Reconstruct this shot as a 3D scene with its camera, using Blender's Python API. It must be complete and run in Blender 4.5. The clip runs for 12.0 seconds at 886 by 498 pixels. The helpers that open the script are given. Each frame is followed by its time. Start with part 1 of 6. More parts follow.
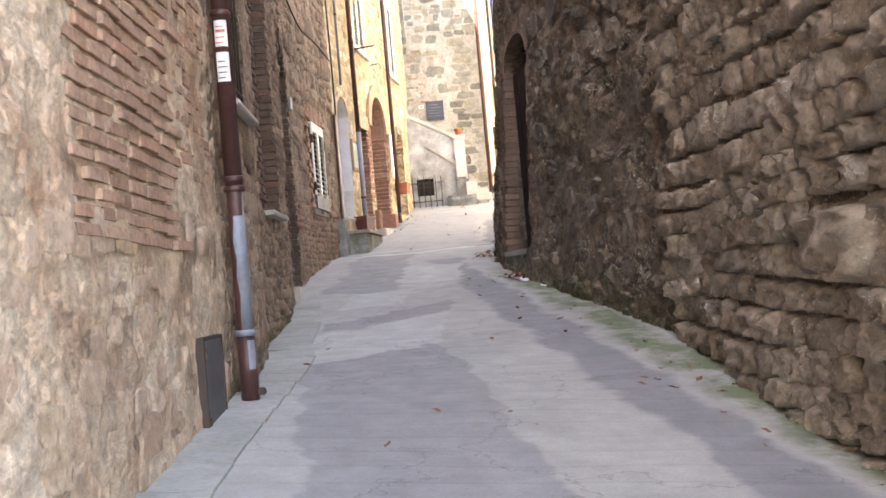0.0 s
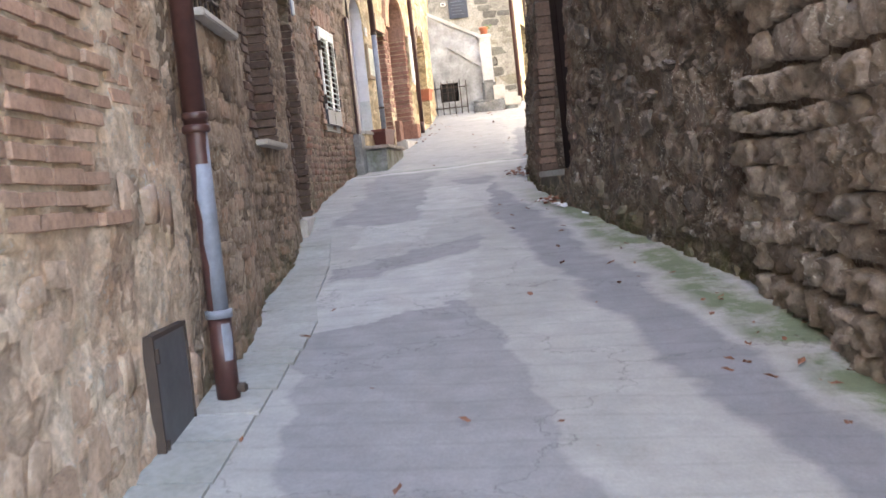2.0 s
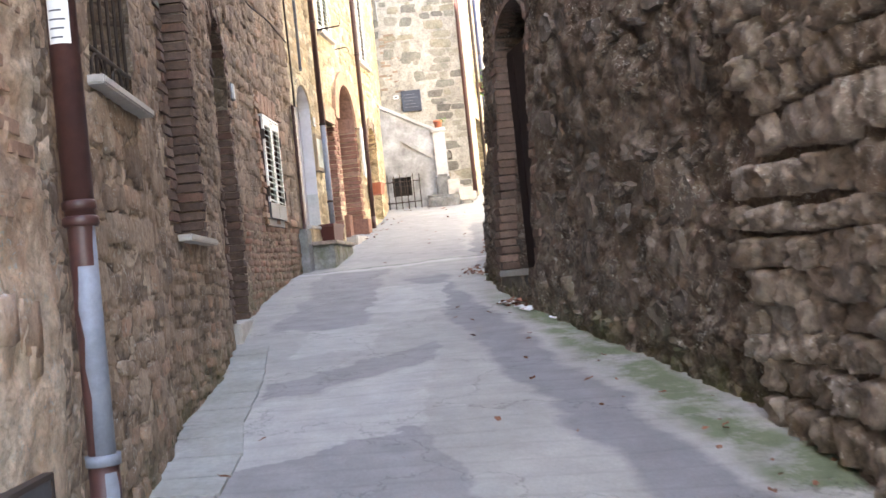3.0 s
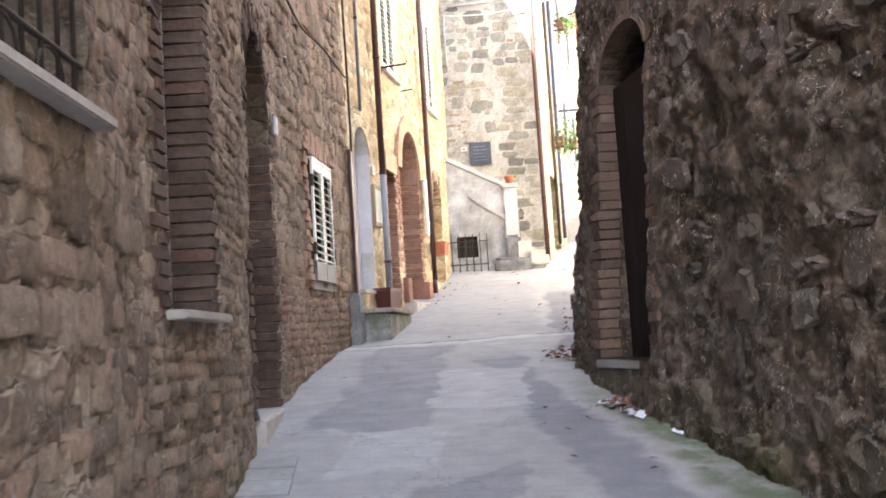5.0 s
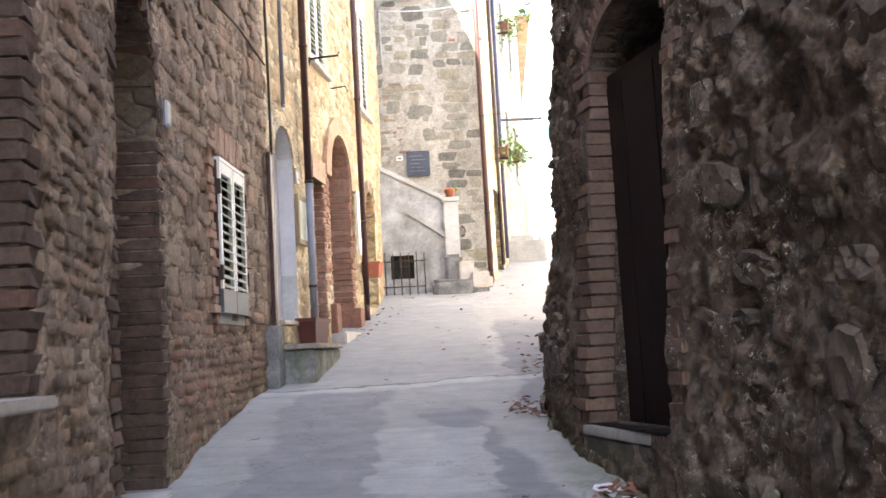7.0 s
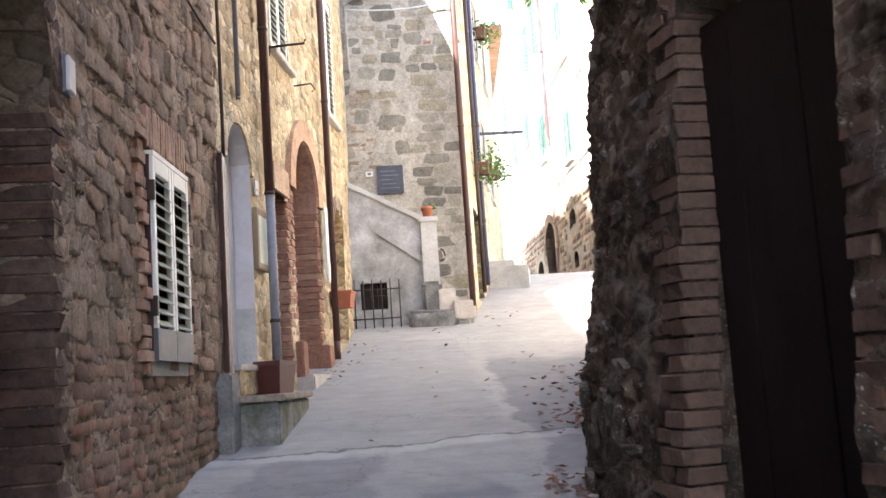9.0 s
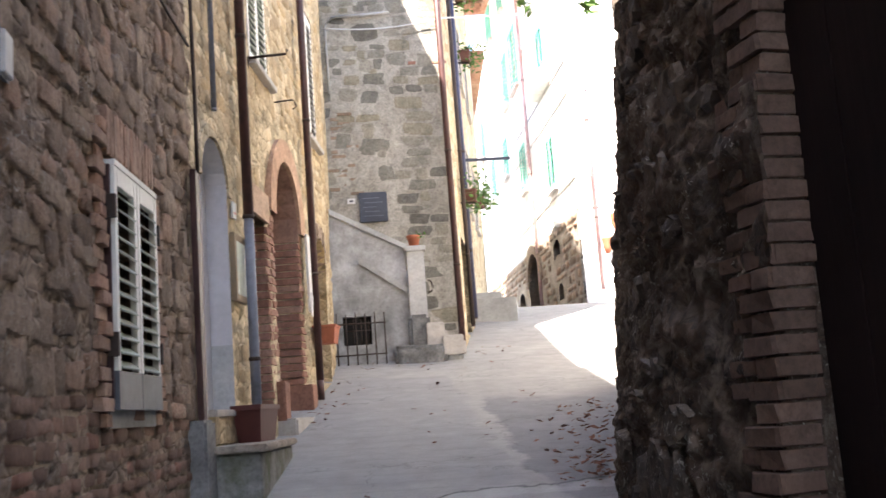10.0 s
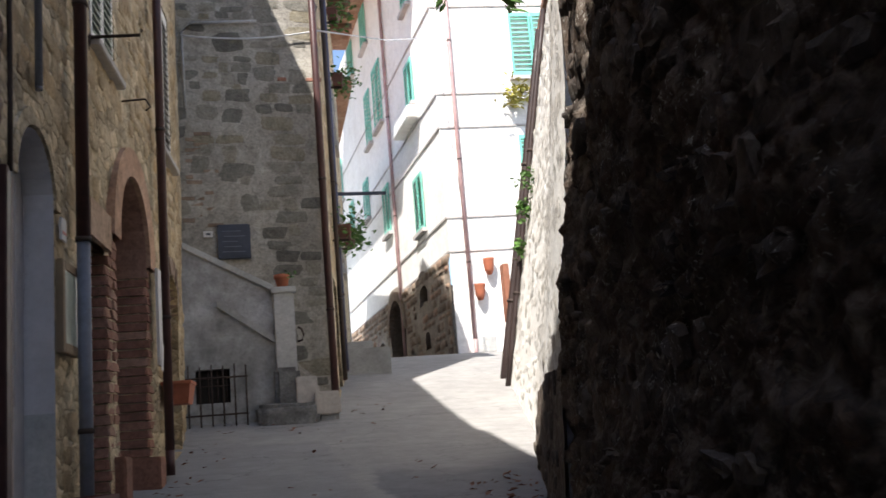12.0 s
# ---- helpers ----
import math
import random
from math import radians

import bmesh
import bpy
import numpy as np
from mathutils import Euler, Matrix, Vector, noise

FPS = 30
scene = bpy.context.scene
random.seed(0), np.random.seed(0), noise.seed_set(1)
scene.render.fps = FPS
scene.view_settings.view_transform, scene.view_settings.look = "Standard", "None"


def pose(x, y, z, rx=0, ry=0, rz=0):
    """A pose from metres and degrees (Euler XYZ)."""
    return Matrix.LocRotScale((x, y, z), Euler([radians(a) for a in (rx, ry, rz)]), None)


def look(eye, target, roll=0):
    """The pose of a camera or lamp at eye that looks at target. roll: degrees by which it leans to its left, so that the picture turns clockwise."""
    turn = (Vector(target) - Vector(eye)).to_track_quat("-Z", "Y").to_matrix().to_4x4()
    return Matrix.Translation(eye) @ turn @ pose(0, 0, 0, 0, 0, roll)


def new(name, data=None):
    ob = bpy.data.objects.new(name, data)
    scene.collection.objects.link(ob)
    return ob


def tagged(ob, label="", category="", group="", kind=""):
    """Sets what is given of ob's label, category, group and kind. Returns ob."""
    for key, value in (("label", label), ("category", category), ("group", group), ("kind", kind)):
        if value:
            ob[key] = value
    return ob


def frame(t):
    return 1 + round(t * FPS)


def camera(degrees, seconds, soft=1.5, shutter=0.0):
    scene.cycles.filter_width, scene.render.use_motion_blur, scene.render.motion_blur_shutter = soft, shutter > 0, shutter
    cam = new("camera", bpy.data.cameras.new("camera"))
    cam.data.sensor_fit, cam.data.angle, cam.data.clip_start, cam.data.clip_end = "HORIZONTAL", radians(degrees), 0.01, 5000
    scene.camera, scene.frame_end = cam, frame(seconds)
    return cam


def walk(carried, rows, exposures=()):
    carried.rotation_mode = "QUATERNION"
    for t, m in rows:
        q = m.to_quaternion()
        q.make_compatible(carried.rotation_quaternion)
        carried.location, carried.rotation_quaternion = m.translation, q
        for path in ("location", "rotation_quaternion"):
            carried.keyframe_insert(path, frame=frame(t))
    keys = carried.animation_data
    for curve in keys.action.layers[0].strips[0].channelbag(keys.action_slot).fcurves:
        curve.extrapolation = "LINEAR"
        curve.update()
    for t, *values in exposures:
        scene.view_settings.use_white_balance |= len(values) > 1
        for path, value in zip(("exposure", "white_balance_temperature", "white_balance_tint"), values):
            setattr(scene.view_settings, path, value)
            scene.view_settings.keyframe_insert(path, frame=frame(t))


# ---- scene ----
cam = camera(47.0, 12.0, shutter=0.4)
PATH = [
    (0, (0.544, -0.124, 1.382), (0.481, 1.874, 1.456), -5.0),
    (0.5, (0.501, 0.154, 1.473), (0.469, 2.154, 1.474), -6.3),
    (1, (0.522, 0.513, 1.538), (0.492, 2.511, 1.44), -6.8),
    (1.5, (0.545, 0.872, 1.609), (0.435, 2.865, 1.472), -6.9),
    (2, (0.53, 1.319, 1.693), (0.394, 3.311, 1.574), -6.2),
    (2.5, (0.514, 1.81, 1.699), (0.512, 3.81, 1.719), -5.8),
    (4.5, (0.281, 3.955, 1.975), (0.109, 5.944, 2.084), -5.9),
    (5, (0.224, 4.447, 1.986), (0.102, 6.435, 2.167), -3.6),
    (5.5, (0.131, 4.944, 2.063), (0.12, 6.933, 2.273), -3.1),
    (6, (0.1, 5.469, 2.128), (0.109, 7.457, 2.34), -3.3),
    (6.5, (0.053, 5.964, 2.19), (-0.05, 7.952, 2.377), -3.0),
    (7, (-0.008, 6.433, 2.274), (0.017, 8.423, 2.475), -3.2),
    (9, (-0.326, 8.498, 2.477), (-0.209, 10.479, 2.727), -3.8),
    (9.5, (-0.404, 8.974, 2.514), (-0.298, 10.95, 2.803), -3.9),
    (10, (-0.494, 9.44, 2.567), (-0.319, 11.408, 2.879), -4.3),
    (10.5, (-0.524, 9.926, 2.621), (-0.275, 11.884, 2.947), -4.9),
    (11, (-0.542, 10.385, 2.653), (-0.3, 12.339, 3.006), -4.9),
    (11.5, (-0.625, 10.844, 2.761), (-0.268, 12.776, 3.134), -4.5),
    (12, (-0.694, 11.353, 2.826), (-0.216, 13.258, 3.207), -4.8),
]
walk(cam, [(t, look(eye, target, roll)) for t, eye, target, roll in PATH],
     exposures=[(0.0, 4.12, 7850, 15), (1.2, 4.02, 7350, 14), (2.5, 4.2, 7250, 13), (5.5, 4.08, 7200, 14), (7.0, 3.86, 7050, 14), (9.0, 3.42, 6900, 15), (10.5, 2.57, 6750, 15), (11.0, 2.12, 6600, 15), (11.5, 1.75, 6400, 14), (12.0, 1.05, 6350, 13)])

# ---- light ----
SUN_TO = Vector((0.53, 0.85, -1.27)).normalized()
sky_world = bpy.data.worlds.new("sky")
scene.world = sky_world
sky_world.use_nodes = True
nt = sky_world.node_tree
nt.nodes.clear()
sky_node = nt.nodes.new("ShaderNodeTexSky")
sky_node.sky_type = "NISHITA"
sky_node.sun_disc = False
sky_node.sun_elevation = math.asin(-SUN_TO.z)
sky_node.sun_rotation = math.atan2(-SUN_TO.x, -SUN_TO.y)
bg = nt.nodes.new("ShaderNodeBackground")
bg.inputs["Strength"].default_value = 0.12
wout = nt.nodes.new("ShaderNodeOutputWorld")
nt.links.new(sky_node.outputs[0], bg.inputs["Color"])
nt.links.new(bg.outputs[0], wout.inputs["Surface"])
sun = new("sun", bpy.data.lights.new("sun", "SUN"))
sun.data.energy = 5.0
sun.data.angle = radians(0.53)
sun.data.color = (1.0, 0.95, 0.87)
sun.rotation_euler = SUN_TO.to_track_quat("-Z", "Y").to_euler()


# ---- materials ----
def nodes_of(name):
    m = bpy.data.materials.new(name)
    m.use_nodes = True
    t = m.node_tree
    t.nodes.clear()
    out = t.nodes.new("ShaderNodeOutputMaterial")
    b = t.nodes.new("ShaderNodeBsdfPrincipled")
    t.links.new(b.outputs[0], out.inputs["Surface"])
    return m, t, b


def noise_node(t, scale, detail=6.0, rough=0.6, vec=None, dist=0.0):
    n = t.nodes.new("ShaderNodeTexNoise")
    n.inputs["Scale"].default_value = scale
    n.inputs["Detail"].default_value = detail
    n.inputs["Roughness"].default_value = rough
    n.inputs["Distortion"].default_value = dist
    if vec is not None:
        t.links.new(vec, n.inputs["Vector"])
    return n


def ramp(t, fac, stops, smooth=False):
    r = t.nodes.new("ShaderNodeValToRGB")
    e = r.color_ramp.elements
    while len(e) < len(stops):
        e.new(0.5)
    for el, (p, c) in zip(e, stops):
        el.position = p
        el.color = (*c, 1.0) if not isinstance(c, float) else (c, c, c, 1.0)
    if smooth:
        r.color_ramp.interpolation = "EASE"
    t.links.new(fac, r.inputs[0])
    return r.outputs[0]


def mix(t, fac, a, b, mode="MIX"):
    n = t.nodes.new("ShaderNodeMix")
    n.data_type = "RGBA"
    n.blend_type = mode
    for sock, v in ((n.inputs[0], fac), (n.inputs[6], a), (n.inputs[7], b)):
        if hasattr(v, "is_output"):
            t.links.new(v, sock)
        elif isinstance(v, (int, float)):
            sock.default_value = v
        else:
            sock.default_value = (*v, 1.0)
    return n.outputs[2]


def maths(t, op, a, b=0.0, clamp=False):
    n = t.nodes.new("ShaderNodeMath")
    n.operation = op
    n.use_clamp = clamp
    for sock, v in ((n.inputs[0], a), (n.inputs[1], b)):
        if hasattr(v, "is_output"):
            t.links.new(v, sock)
        else:
            sock.default_value = v
    return n.outputs[0]


def world_pos(t):
    return t.nodes.new("ShaderNodeNewGeometry").outputs["Position"]


def add_bump(t, b, heights, dist=0.01, strength=0.6):
    last = None
    for h, k in heights:
        n = t.nodes.new("ShaderNodeBump")
        n.inputs["Strength"].default_value = strength
        n.inputs["Distance"].default_value = dist * k
        t.links.new(h, n.inputs["Height"])
        if last is not None:
            t.links.new(last, n.inputs["Normal"])
        last = n.outputs[0]
    t.links.new(last, b.inputs["Normal"])


def masonry(name, colours, islands="", moss=None, rough=0.9, grain=28.0, bump=0.012, patch=1.1, fleck=0.0, pebbles=0.0, flatten=1.0, cells=0.75, crust=0.0, crust_col=(0.3, 0.25, 0.2), bedded=None, speckle=1.0):
    """Stone, brick, mortar or render: two scales of colour, grain and pits. islands: "", "object" or "island" for a tone per piece."""
    m, t, b = nodes_of(name)
    pos = world_pos(t)
    big = noise_node(t, patch, 4, 0.6, pos)
    mid = noise_node(t, 6.5, 6, 0.65, pos, 0.4)
    fine = noise_node(t, grain, 8, 0.7, pos)
    col = ramp(t, big.outputs[0], [(0.32, colours[0]), (0.5, colours[1]), (0.68, colours[2])])
    if islands:
        if islands == "object":
            rnd = t.nodes.new("ShaderNodeObjectInfo").outputs["Random"]
        else:
            rnd = t.nodes.new("ShaderNodeNewGeometry").outputs["Random Per Island"]
        tone = ramp(t, rnd, [(0.0, colours[0]), (0.35, colours[1]), (0.7, colours[2]), (1.0, colours[3])])
        col = mix(t, 0.68, col, tone)
    heights = []
    if bedded:
        tone = t.nodes.new("ShaderNodeAttribute")
        tone.attribute_name = "stone"
        face = ramp(t, tone.outputs["Fac"], [(0.1, bedded[0]), (0.4, bedded[1]), (0.75, bedded[2]), (1.0, bedded[3])])
        col = mix(t, ramp(t, tone.outputs["Fac"], [(0.01, 0.0), (0.08, 0.85)]), col, face)
    if pebbles:
        mp = t.nodes.new("ShaderNodeMapping")
        mp.inputs["Scale"].default_value = (1, 1, flatten)
        warp = t.nodes.new("ShaderNodeVectorMath")
        warp.operation = "MULTIPLY_ADD"
        t.links.new(noise_node(t, 5.0, 4, 0.6, pos).outputs[1], warp.inputs[0])
        warp.inputs[1].default_value = (0.16, 0.16, 0.16)
        t.links.new(pos, warp.inputs[2])
        t.links.new(warp.outputs[0], mp.inputs[0])
        for feature in ("F1", "DISTANCE_TO_EDGE"):
            v = t.nodes.new("ShaderNodeTexVoronoi")
            v.feature = feature
            v.inputs["Scale"].default_value = pebbles
            t.links.new(mp.outputs[0], v.inputs["Vector"])
            if feature == "F1":
                sep = t.nodes.new("ShaderNodeSeparateColor")
                t.links.new(v.outputs["Color"], sep.inputs[0])
                col = mix(t, cells, col, ramp(t, sep.outputs[0], [(0.0, 0.6), (0.5, 1.0), (1.0, 1.4)]), "MULTIPLY")
            else:
                joint = ramp(t, v.outputs["Distance"], [(0.0, 0.0), (0.12, 0.8), (0.3, 1.0)])
                col = mix(t, cells * 0.45, col, ramp(t, v.outputs["Distance"], [(0.0, 0.7), (0.1, 1.0)]), "MULTIPLY")
                heights.append((joint, 4.3 * cells))
    col = mix(t, 0.8 * speckle, col, ramp(t, mid.outputs[0], [(0.3, 0.62), (0.52, 1.0), (0.72, 1.28)]), "MULTIPLY")
    col = mix(t, 0.7 * speckle, col, ramp(t, fine.outputs[0], [(0.33, 0.55), (0.5, 1.0), (0.66, 1.3)]), "MULTIPLY")
    if crust:
        cr = noise_node(t, 8.0, 9, 0.72, pos, 0.8)
        lump = ramp(t, cr.outputs[0], [(0.47, 0.0), (0.6, 1.0)])
        where = maths(t, "MULTIPLY", lump, ramp(t, noise_node(t, 1.7, 3, 0.6, pos).outputs[0], [(0.35, 0.25), (0.6, crust)]))
        col = mix(t, where, col, crust_col)
        heights.append((lump, 3.0))
    if fleck:
        fl = noise_node(t, 34.0, 3, 0.5, pos, 1.2)
        where = maths(t, "MULTIPLY", ramp(t, fl.outputs[0], [(0.6, 0.0), (0.66, 1.0)]), ramp(t, noise_node(t, 2.3, 3, 0.6, pos).outputs[0], [(0.42, 0.0), (0.6, fleck)]))
        col = mix(t, where, col, (0.42, 0.4, 0.35))
    if moss:
        sep = t.nodes.new("ShaderNodeSeparateXYZ")
        t.links.new(pos, sep.inputs[0])
        h = maths(t, "ADD", maths(t, "MULTIPLY", sep.outputs[1], moss[0]), moss[1])
        low = maths(t, "SUBTRACT", 1.0, maths(t, "DIVIDE", maths(t, "SUBTRACT", sep.outputs[2], h), moss[2]), True)
        wet = noise_node(t, 3.0, 5, 0.7, pos)
        f = maths(t, "MULTIPLY", low, ramp(t, wet.outputs[0], [(0.42, 0.0), (0.62, 0.75)]))
        col = mix(t, f, col, (0.075, 0.085, 0.03))
    t.links.new(col, b.inputs["Base Color"])
    b.inputs["Roughness"].default_value = rough
    b.inputs["Specular IOR Level"].default_value = 0.25
    add_bump(t, b, heights + [(mid.outputs[0], 2.0), (fine.outputs[0], 0.7)], bump)
    return m


def plain(name, colour, rough=0.6, metal=0.0, vary=0.25, grain=20.0, second=None, bump=0.002, spec=0.4):
    m, t, b = nodes_of(name)
    pos = world_pos(t)
    n1 = noise_node(t, 3.0, 6, 0.65, pos)
    n2 = noise_node(t, grain, 6, 0.7, pos)
    col = mix(t, 1.0, colour, ramp(t, n1.outputs[0], [(0.3, 1.0 - vary), (0.7, 1.0 + vary)]), "MULTIPLY")
    col = mix(t, 0.6, col, ramp(t, n2.outputs[0], [(0.3, 1.0 - vary), (0.7, 1.0 + vary)]), "MULTIPLY")
    if second:
        col = mix(t, ramp(t, noise_node(t, 7.0, 8, 0.7, pos).outputs[0], [(0.52, 0.0), (0.6, 1.0)]), col, second)
    t.links.new(col, b.inputs["Base Color"])
    b.inputs["Roughness"].default_value = rough
    b.inputs["Metallic"].default_value = metal
    b.inputs["Specular IOR Level"].default_value = spec
    add_bump(t, b, [(n2.outputs[0], 1.0)], bump)
    return m


def timber(name, a, c, rough=0.65):
    m, t, b = nodes_of(name)
    pos = world_pos(t)
    mp = t.nodes.new("ShaderNodeMapping")
    mp.inputs["Scale"].default_value = (26, 26, 1.6)
    t.links.new(pos, mp.inputs[0])
    g = noise_node(t, 1.0, 8, 0.65, mp.outputs[0], 0.6)
    n = noise_node(t, 2.2, 4, 0.6, pos)
    col = mix(t, g.outputs[0], a, c)
    col = mix(t, 0.8, col, ramp(t, n.outputs[0], [(0.3, 0.7), (0.7, 1.25)]), "MULTIPLY")
    t.links.new(col, b.inputs["Base Color"])
    b.inputs["Roughness"].default_value = rough
    b.inputs["Specular IOR Level"].default_value = 0.2
    add_bump(t, b, [(g.outputs[0], 1.0)], 0.003)
    return m


STONE_COL_L = [(0.12, 0.084, 0.062), (0.24, 0.172, 0.124), (0.34, 0.262, 0.196), (0.35, 0.212, 0.145)]
STONE_COL_N = [(0.27, 0.18, 0.13), (0.38, 0.265, 0.19), (0.45, 0.34, 0.26), (0.5, 0.37, 0.24)]
# right wall's brown stone, with its deep shade put into the colour
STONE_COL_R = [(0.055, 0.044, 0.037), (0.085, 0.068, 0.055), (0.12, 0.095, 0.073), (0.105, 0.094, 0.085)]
STONE_COL_B = [(0.125, 0.1, 0.08), (0.205, 0.167, 0.13), (0.3, 0.252, 0.205), (0.22, 0.195, 0.168)]
STONE_COL_Y = [(0.3, 0.215, 0.125), (0.43, 0.33, 0.2), (0.5, 0.4, 0.26), (0.52, 0.38, 0.21)]
STONE_COL_T = [(0.1, 0.095, 0.082), (0.175, 0.166, 0.14), (0.28, 0.262, 0.214), (0.25, 0.215, 0.14)]
STONE_COL_F = [(0.6, 0.57, 0.51), (0.7, 0.67, 0.61), (0.76, 0.74, 0.69), (0.64, 0.6, 0.53)]
BRICK_COL = [(0.13, 0.08, 0.058), (0.22, 0.132, 0.095), (0.29, 0.195, 0.145), (0.3, 0.145, 0.1)]
BRICK_COL_RED = [(0.2, 0.1, 0.07), (0.27, 0.135, 0.095), (0.33, 0.185, 0.135), (0.38, 0.25, 0.185)]
BRICK_COL_W = [(0.17, 0.125, 0.09), (0.23, 0.165, 0.12), (0.28, 0.21, 0.155), (0.3, 0.22, 0.16)]
BRICK_COL_S = [(0.24, 0.15, 0.105), (0.33, 0.215, 0.155), (0.38, 0.26, 0.19), (0.36, 0.2, 0.135)]
# darker brick copy: shade of the left openings put into the colour
BRICK_COL_SHADE = [(0.065, 0.041, 0.032), (0.088, 0.057, 0.044), (0.112, 0.077, 0.059), (0.125, 0.062, 0.045)]
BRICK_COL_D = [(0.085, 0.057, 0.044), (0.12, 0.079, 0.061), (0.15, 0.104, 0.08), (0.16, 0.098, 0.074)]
BRICK_COL_N = [(0.24, 0.148, 0.105), (0.32, 0.205, 0.148), (0.38, 0.26, 0.19), (0.36, 0.2, 0.14)]
MORTAR_L = masonry("old_lime_mortar", [(0.205, 0.15, 0.106), (0.305, 0.23, 0.168), (0.39, 0.305, 0.225)], moss=(0.12, -0.05, 0.5), bump=0.016, pebbles=5.0, flatten=2.0, fleck=0.6, cells=0.35, bedded=STONE_COL_L)
RENDER_N = masonry("crumbling_ochre_render", [(0.43, 0.275, 0.185), (0.6, 0.45, 0.33), (0.68, 0.56, 0.44)], bump=0.03, patch=2.4, fleck=1.0, crust=0.35, crust_col=(0.66, 0.54, 0.4), grain=24, bedded=STONE_COL_N)
MORTAR_Y = masonry("yellow_lime_mortar", [(0.4, 0.31, 0.19), (0.52, 0.42, 0.27), (0.57, 0.48, 0.33)], bump=0.012, pebbles=6.0, flatten=1.7)
# brown mortar darkened as well, to carry the right wall's shade
MORTAR_R = masonry("shaded_brown_pitted_mortar", [(0.075, 0.052, 0.037), (0.118, 0.085, 0.063), (0.165, 0.126, 0.097)], moss=(0.12, -0.1, 0.35), bump=0.04, grain=26, fleck=1.0, crust=0.8, bedded=STONE_COL_R)
MORTAR_T = masonry("pale_grey_mortar", [(0.23, 0.214, 0.182), (0.31, 0.29, 0.247), (0.365, 0.343, 0.295)], bump=0.018, fleck=0.4)
MATS = {}
for key, cols in (("stone_l", STONE_COL_L), ("stone_r", STONE_COL_R), ("stone_b", STONE_COL_B), ("stone_n", STONE_COL_N), ("stone_y", STONE_COL_Y), ("stone_t", STONE_COL_T), ("stone_f", STONE_COL_F),
                  ("brick", BRICK_COL), ("brick_red", BRICK_COL_RED), ("brick_w", BRICK_COL_W), ("brick_d", BRICK_COL_D), ("brick_j", BRICK_COL_SHADE), ("brick_n", BRICK_COL_N), ("brick_s", BRICK_COL_S)):
    for how in ("object", "island"):
        MATS[key, how] = masonry(f"{key}_{how}", cols, how, bump=0.008 if "brick" in key else 0.02, fleck=0.8 if key in ("stone_r", "stone_b", "stone_l", "stone_n") else 0.0,
                                 moss=(0.12, -0.1, 0.45) if key in ("stone_l", "stone_r", "brick") else None)
WHITE_R = masonry("white_house_render", [(0.74, 0.72, 0.68), (0.8, 0.785, 0.75), (0.82, 0.81, 0.78)], bump=0.004, speckle=0.45)
PALE_R = masonry("pale_sunlit_render", [(0.7, 0.67, 0.61), (0.77, 0.75, 0.7), (0.8, 0.79, 0.75)], bump=0.01, speckle=0.45)
CEMENT = masonry("grey_cement", [(0.25, 0.25, 0.24), (0.33, 0.33, 0.315), (0.41, 0.405, 0.39)], bump=0.006, speckle=0.45)
CEMENT_P = masonry("pale_cement_render", [(0.34, 0.34, 0.328), (0.43, 0.43, 0.414), (0.49, 0.49, 0.472)], bump=0.006, speckle=0.45)
SILL = masonry("travertine", [(0.36, 0.33, 0.29), (0.43, 0.4, 0.36), (0.48, 0.455, 0.42)], bump=0.003, rough=0.7, speckle=0.45)
PIPE_B = plain("brown_pipe_paint", (0.062, 0.026, 0.023), 0.45, second=(0.048, 0.021, 0.019))
ZINC = plain("grey_zinc", (0.18, 0.195, 0.235), 0.6, 0.1, 0.25)
IRON = plain("rusty_iron", (0.05, 0.035, 0.028), 0.75, 0.2)
TERRA = plain("terracotta", (0.36, 0.115, 0.06), 0.8, vary=0.2)
ROOFT = masonry("roof_tile_clay", [(0.28, 0.14, 0.09), (0.36, 0.2, 0.13), (0.42, 0.27, 0.19)], bump=0.01)
# dark timber taken near black: the recess's shade is in its colour
DOOR_D = timber("shade_dark_door_timber", (0.009, 0.006, 0.006), (0.021, 0.012, 0.011), 0.8)
DOOR_W = plain("whitish_grey_door_paint", (0.5, 0.49, 0.5), 0.6, vary=0.12)
SHUT_W = plain("cream_shutter_paint", (0.72, 0.71, 0.66), 0.5, vary=0.1)
SHUT_G = plain("faded_green_slats", (0.36, 0.42, 0.35), 0.4, vary=0.15)
GREEN_P = plain("turquoise_green_paint", (0.19, 0.54, 0.44), 0.5, vary=0.1)
# near-black paints the unlit depth inside openings; planter soil uses it too
DARK = plain("interior_shade_and_soil", (0.02, 0.018, 0.016), 0.9)
SLATE = plain("dark_plaque_metal", (0.045, 0.05, 0.065), 0.45, 0.3)
WHITE_P = plain("white_paper", (0.58, 0.57, 0.55), 0.6, vary=0.08)
LEAF_D = plain("dead_leaf", (0.16, 0.068, 0.038), 0.75, vary=0.5)
LEAF_G = plain("green_leaf", (0.07, 0.15, 0.03), 0.55, vary=0.4)
FRAME_G = plain("grey_painted_frame", (0.3, 0.29, 0.26), 0.5)


# ---- plan ----
def line(pts):
    a, c = [p[0] for p in pts], [p[1] for p in pts]
    return lambda v: float(np.interp(v, a, c))


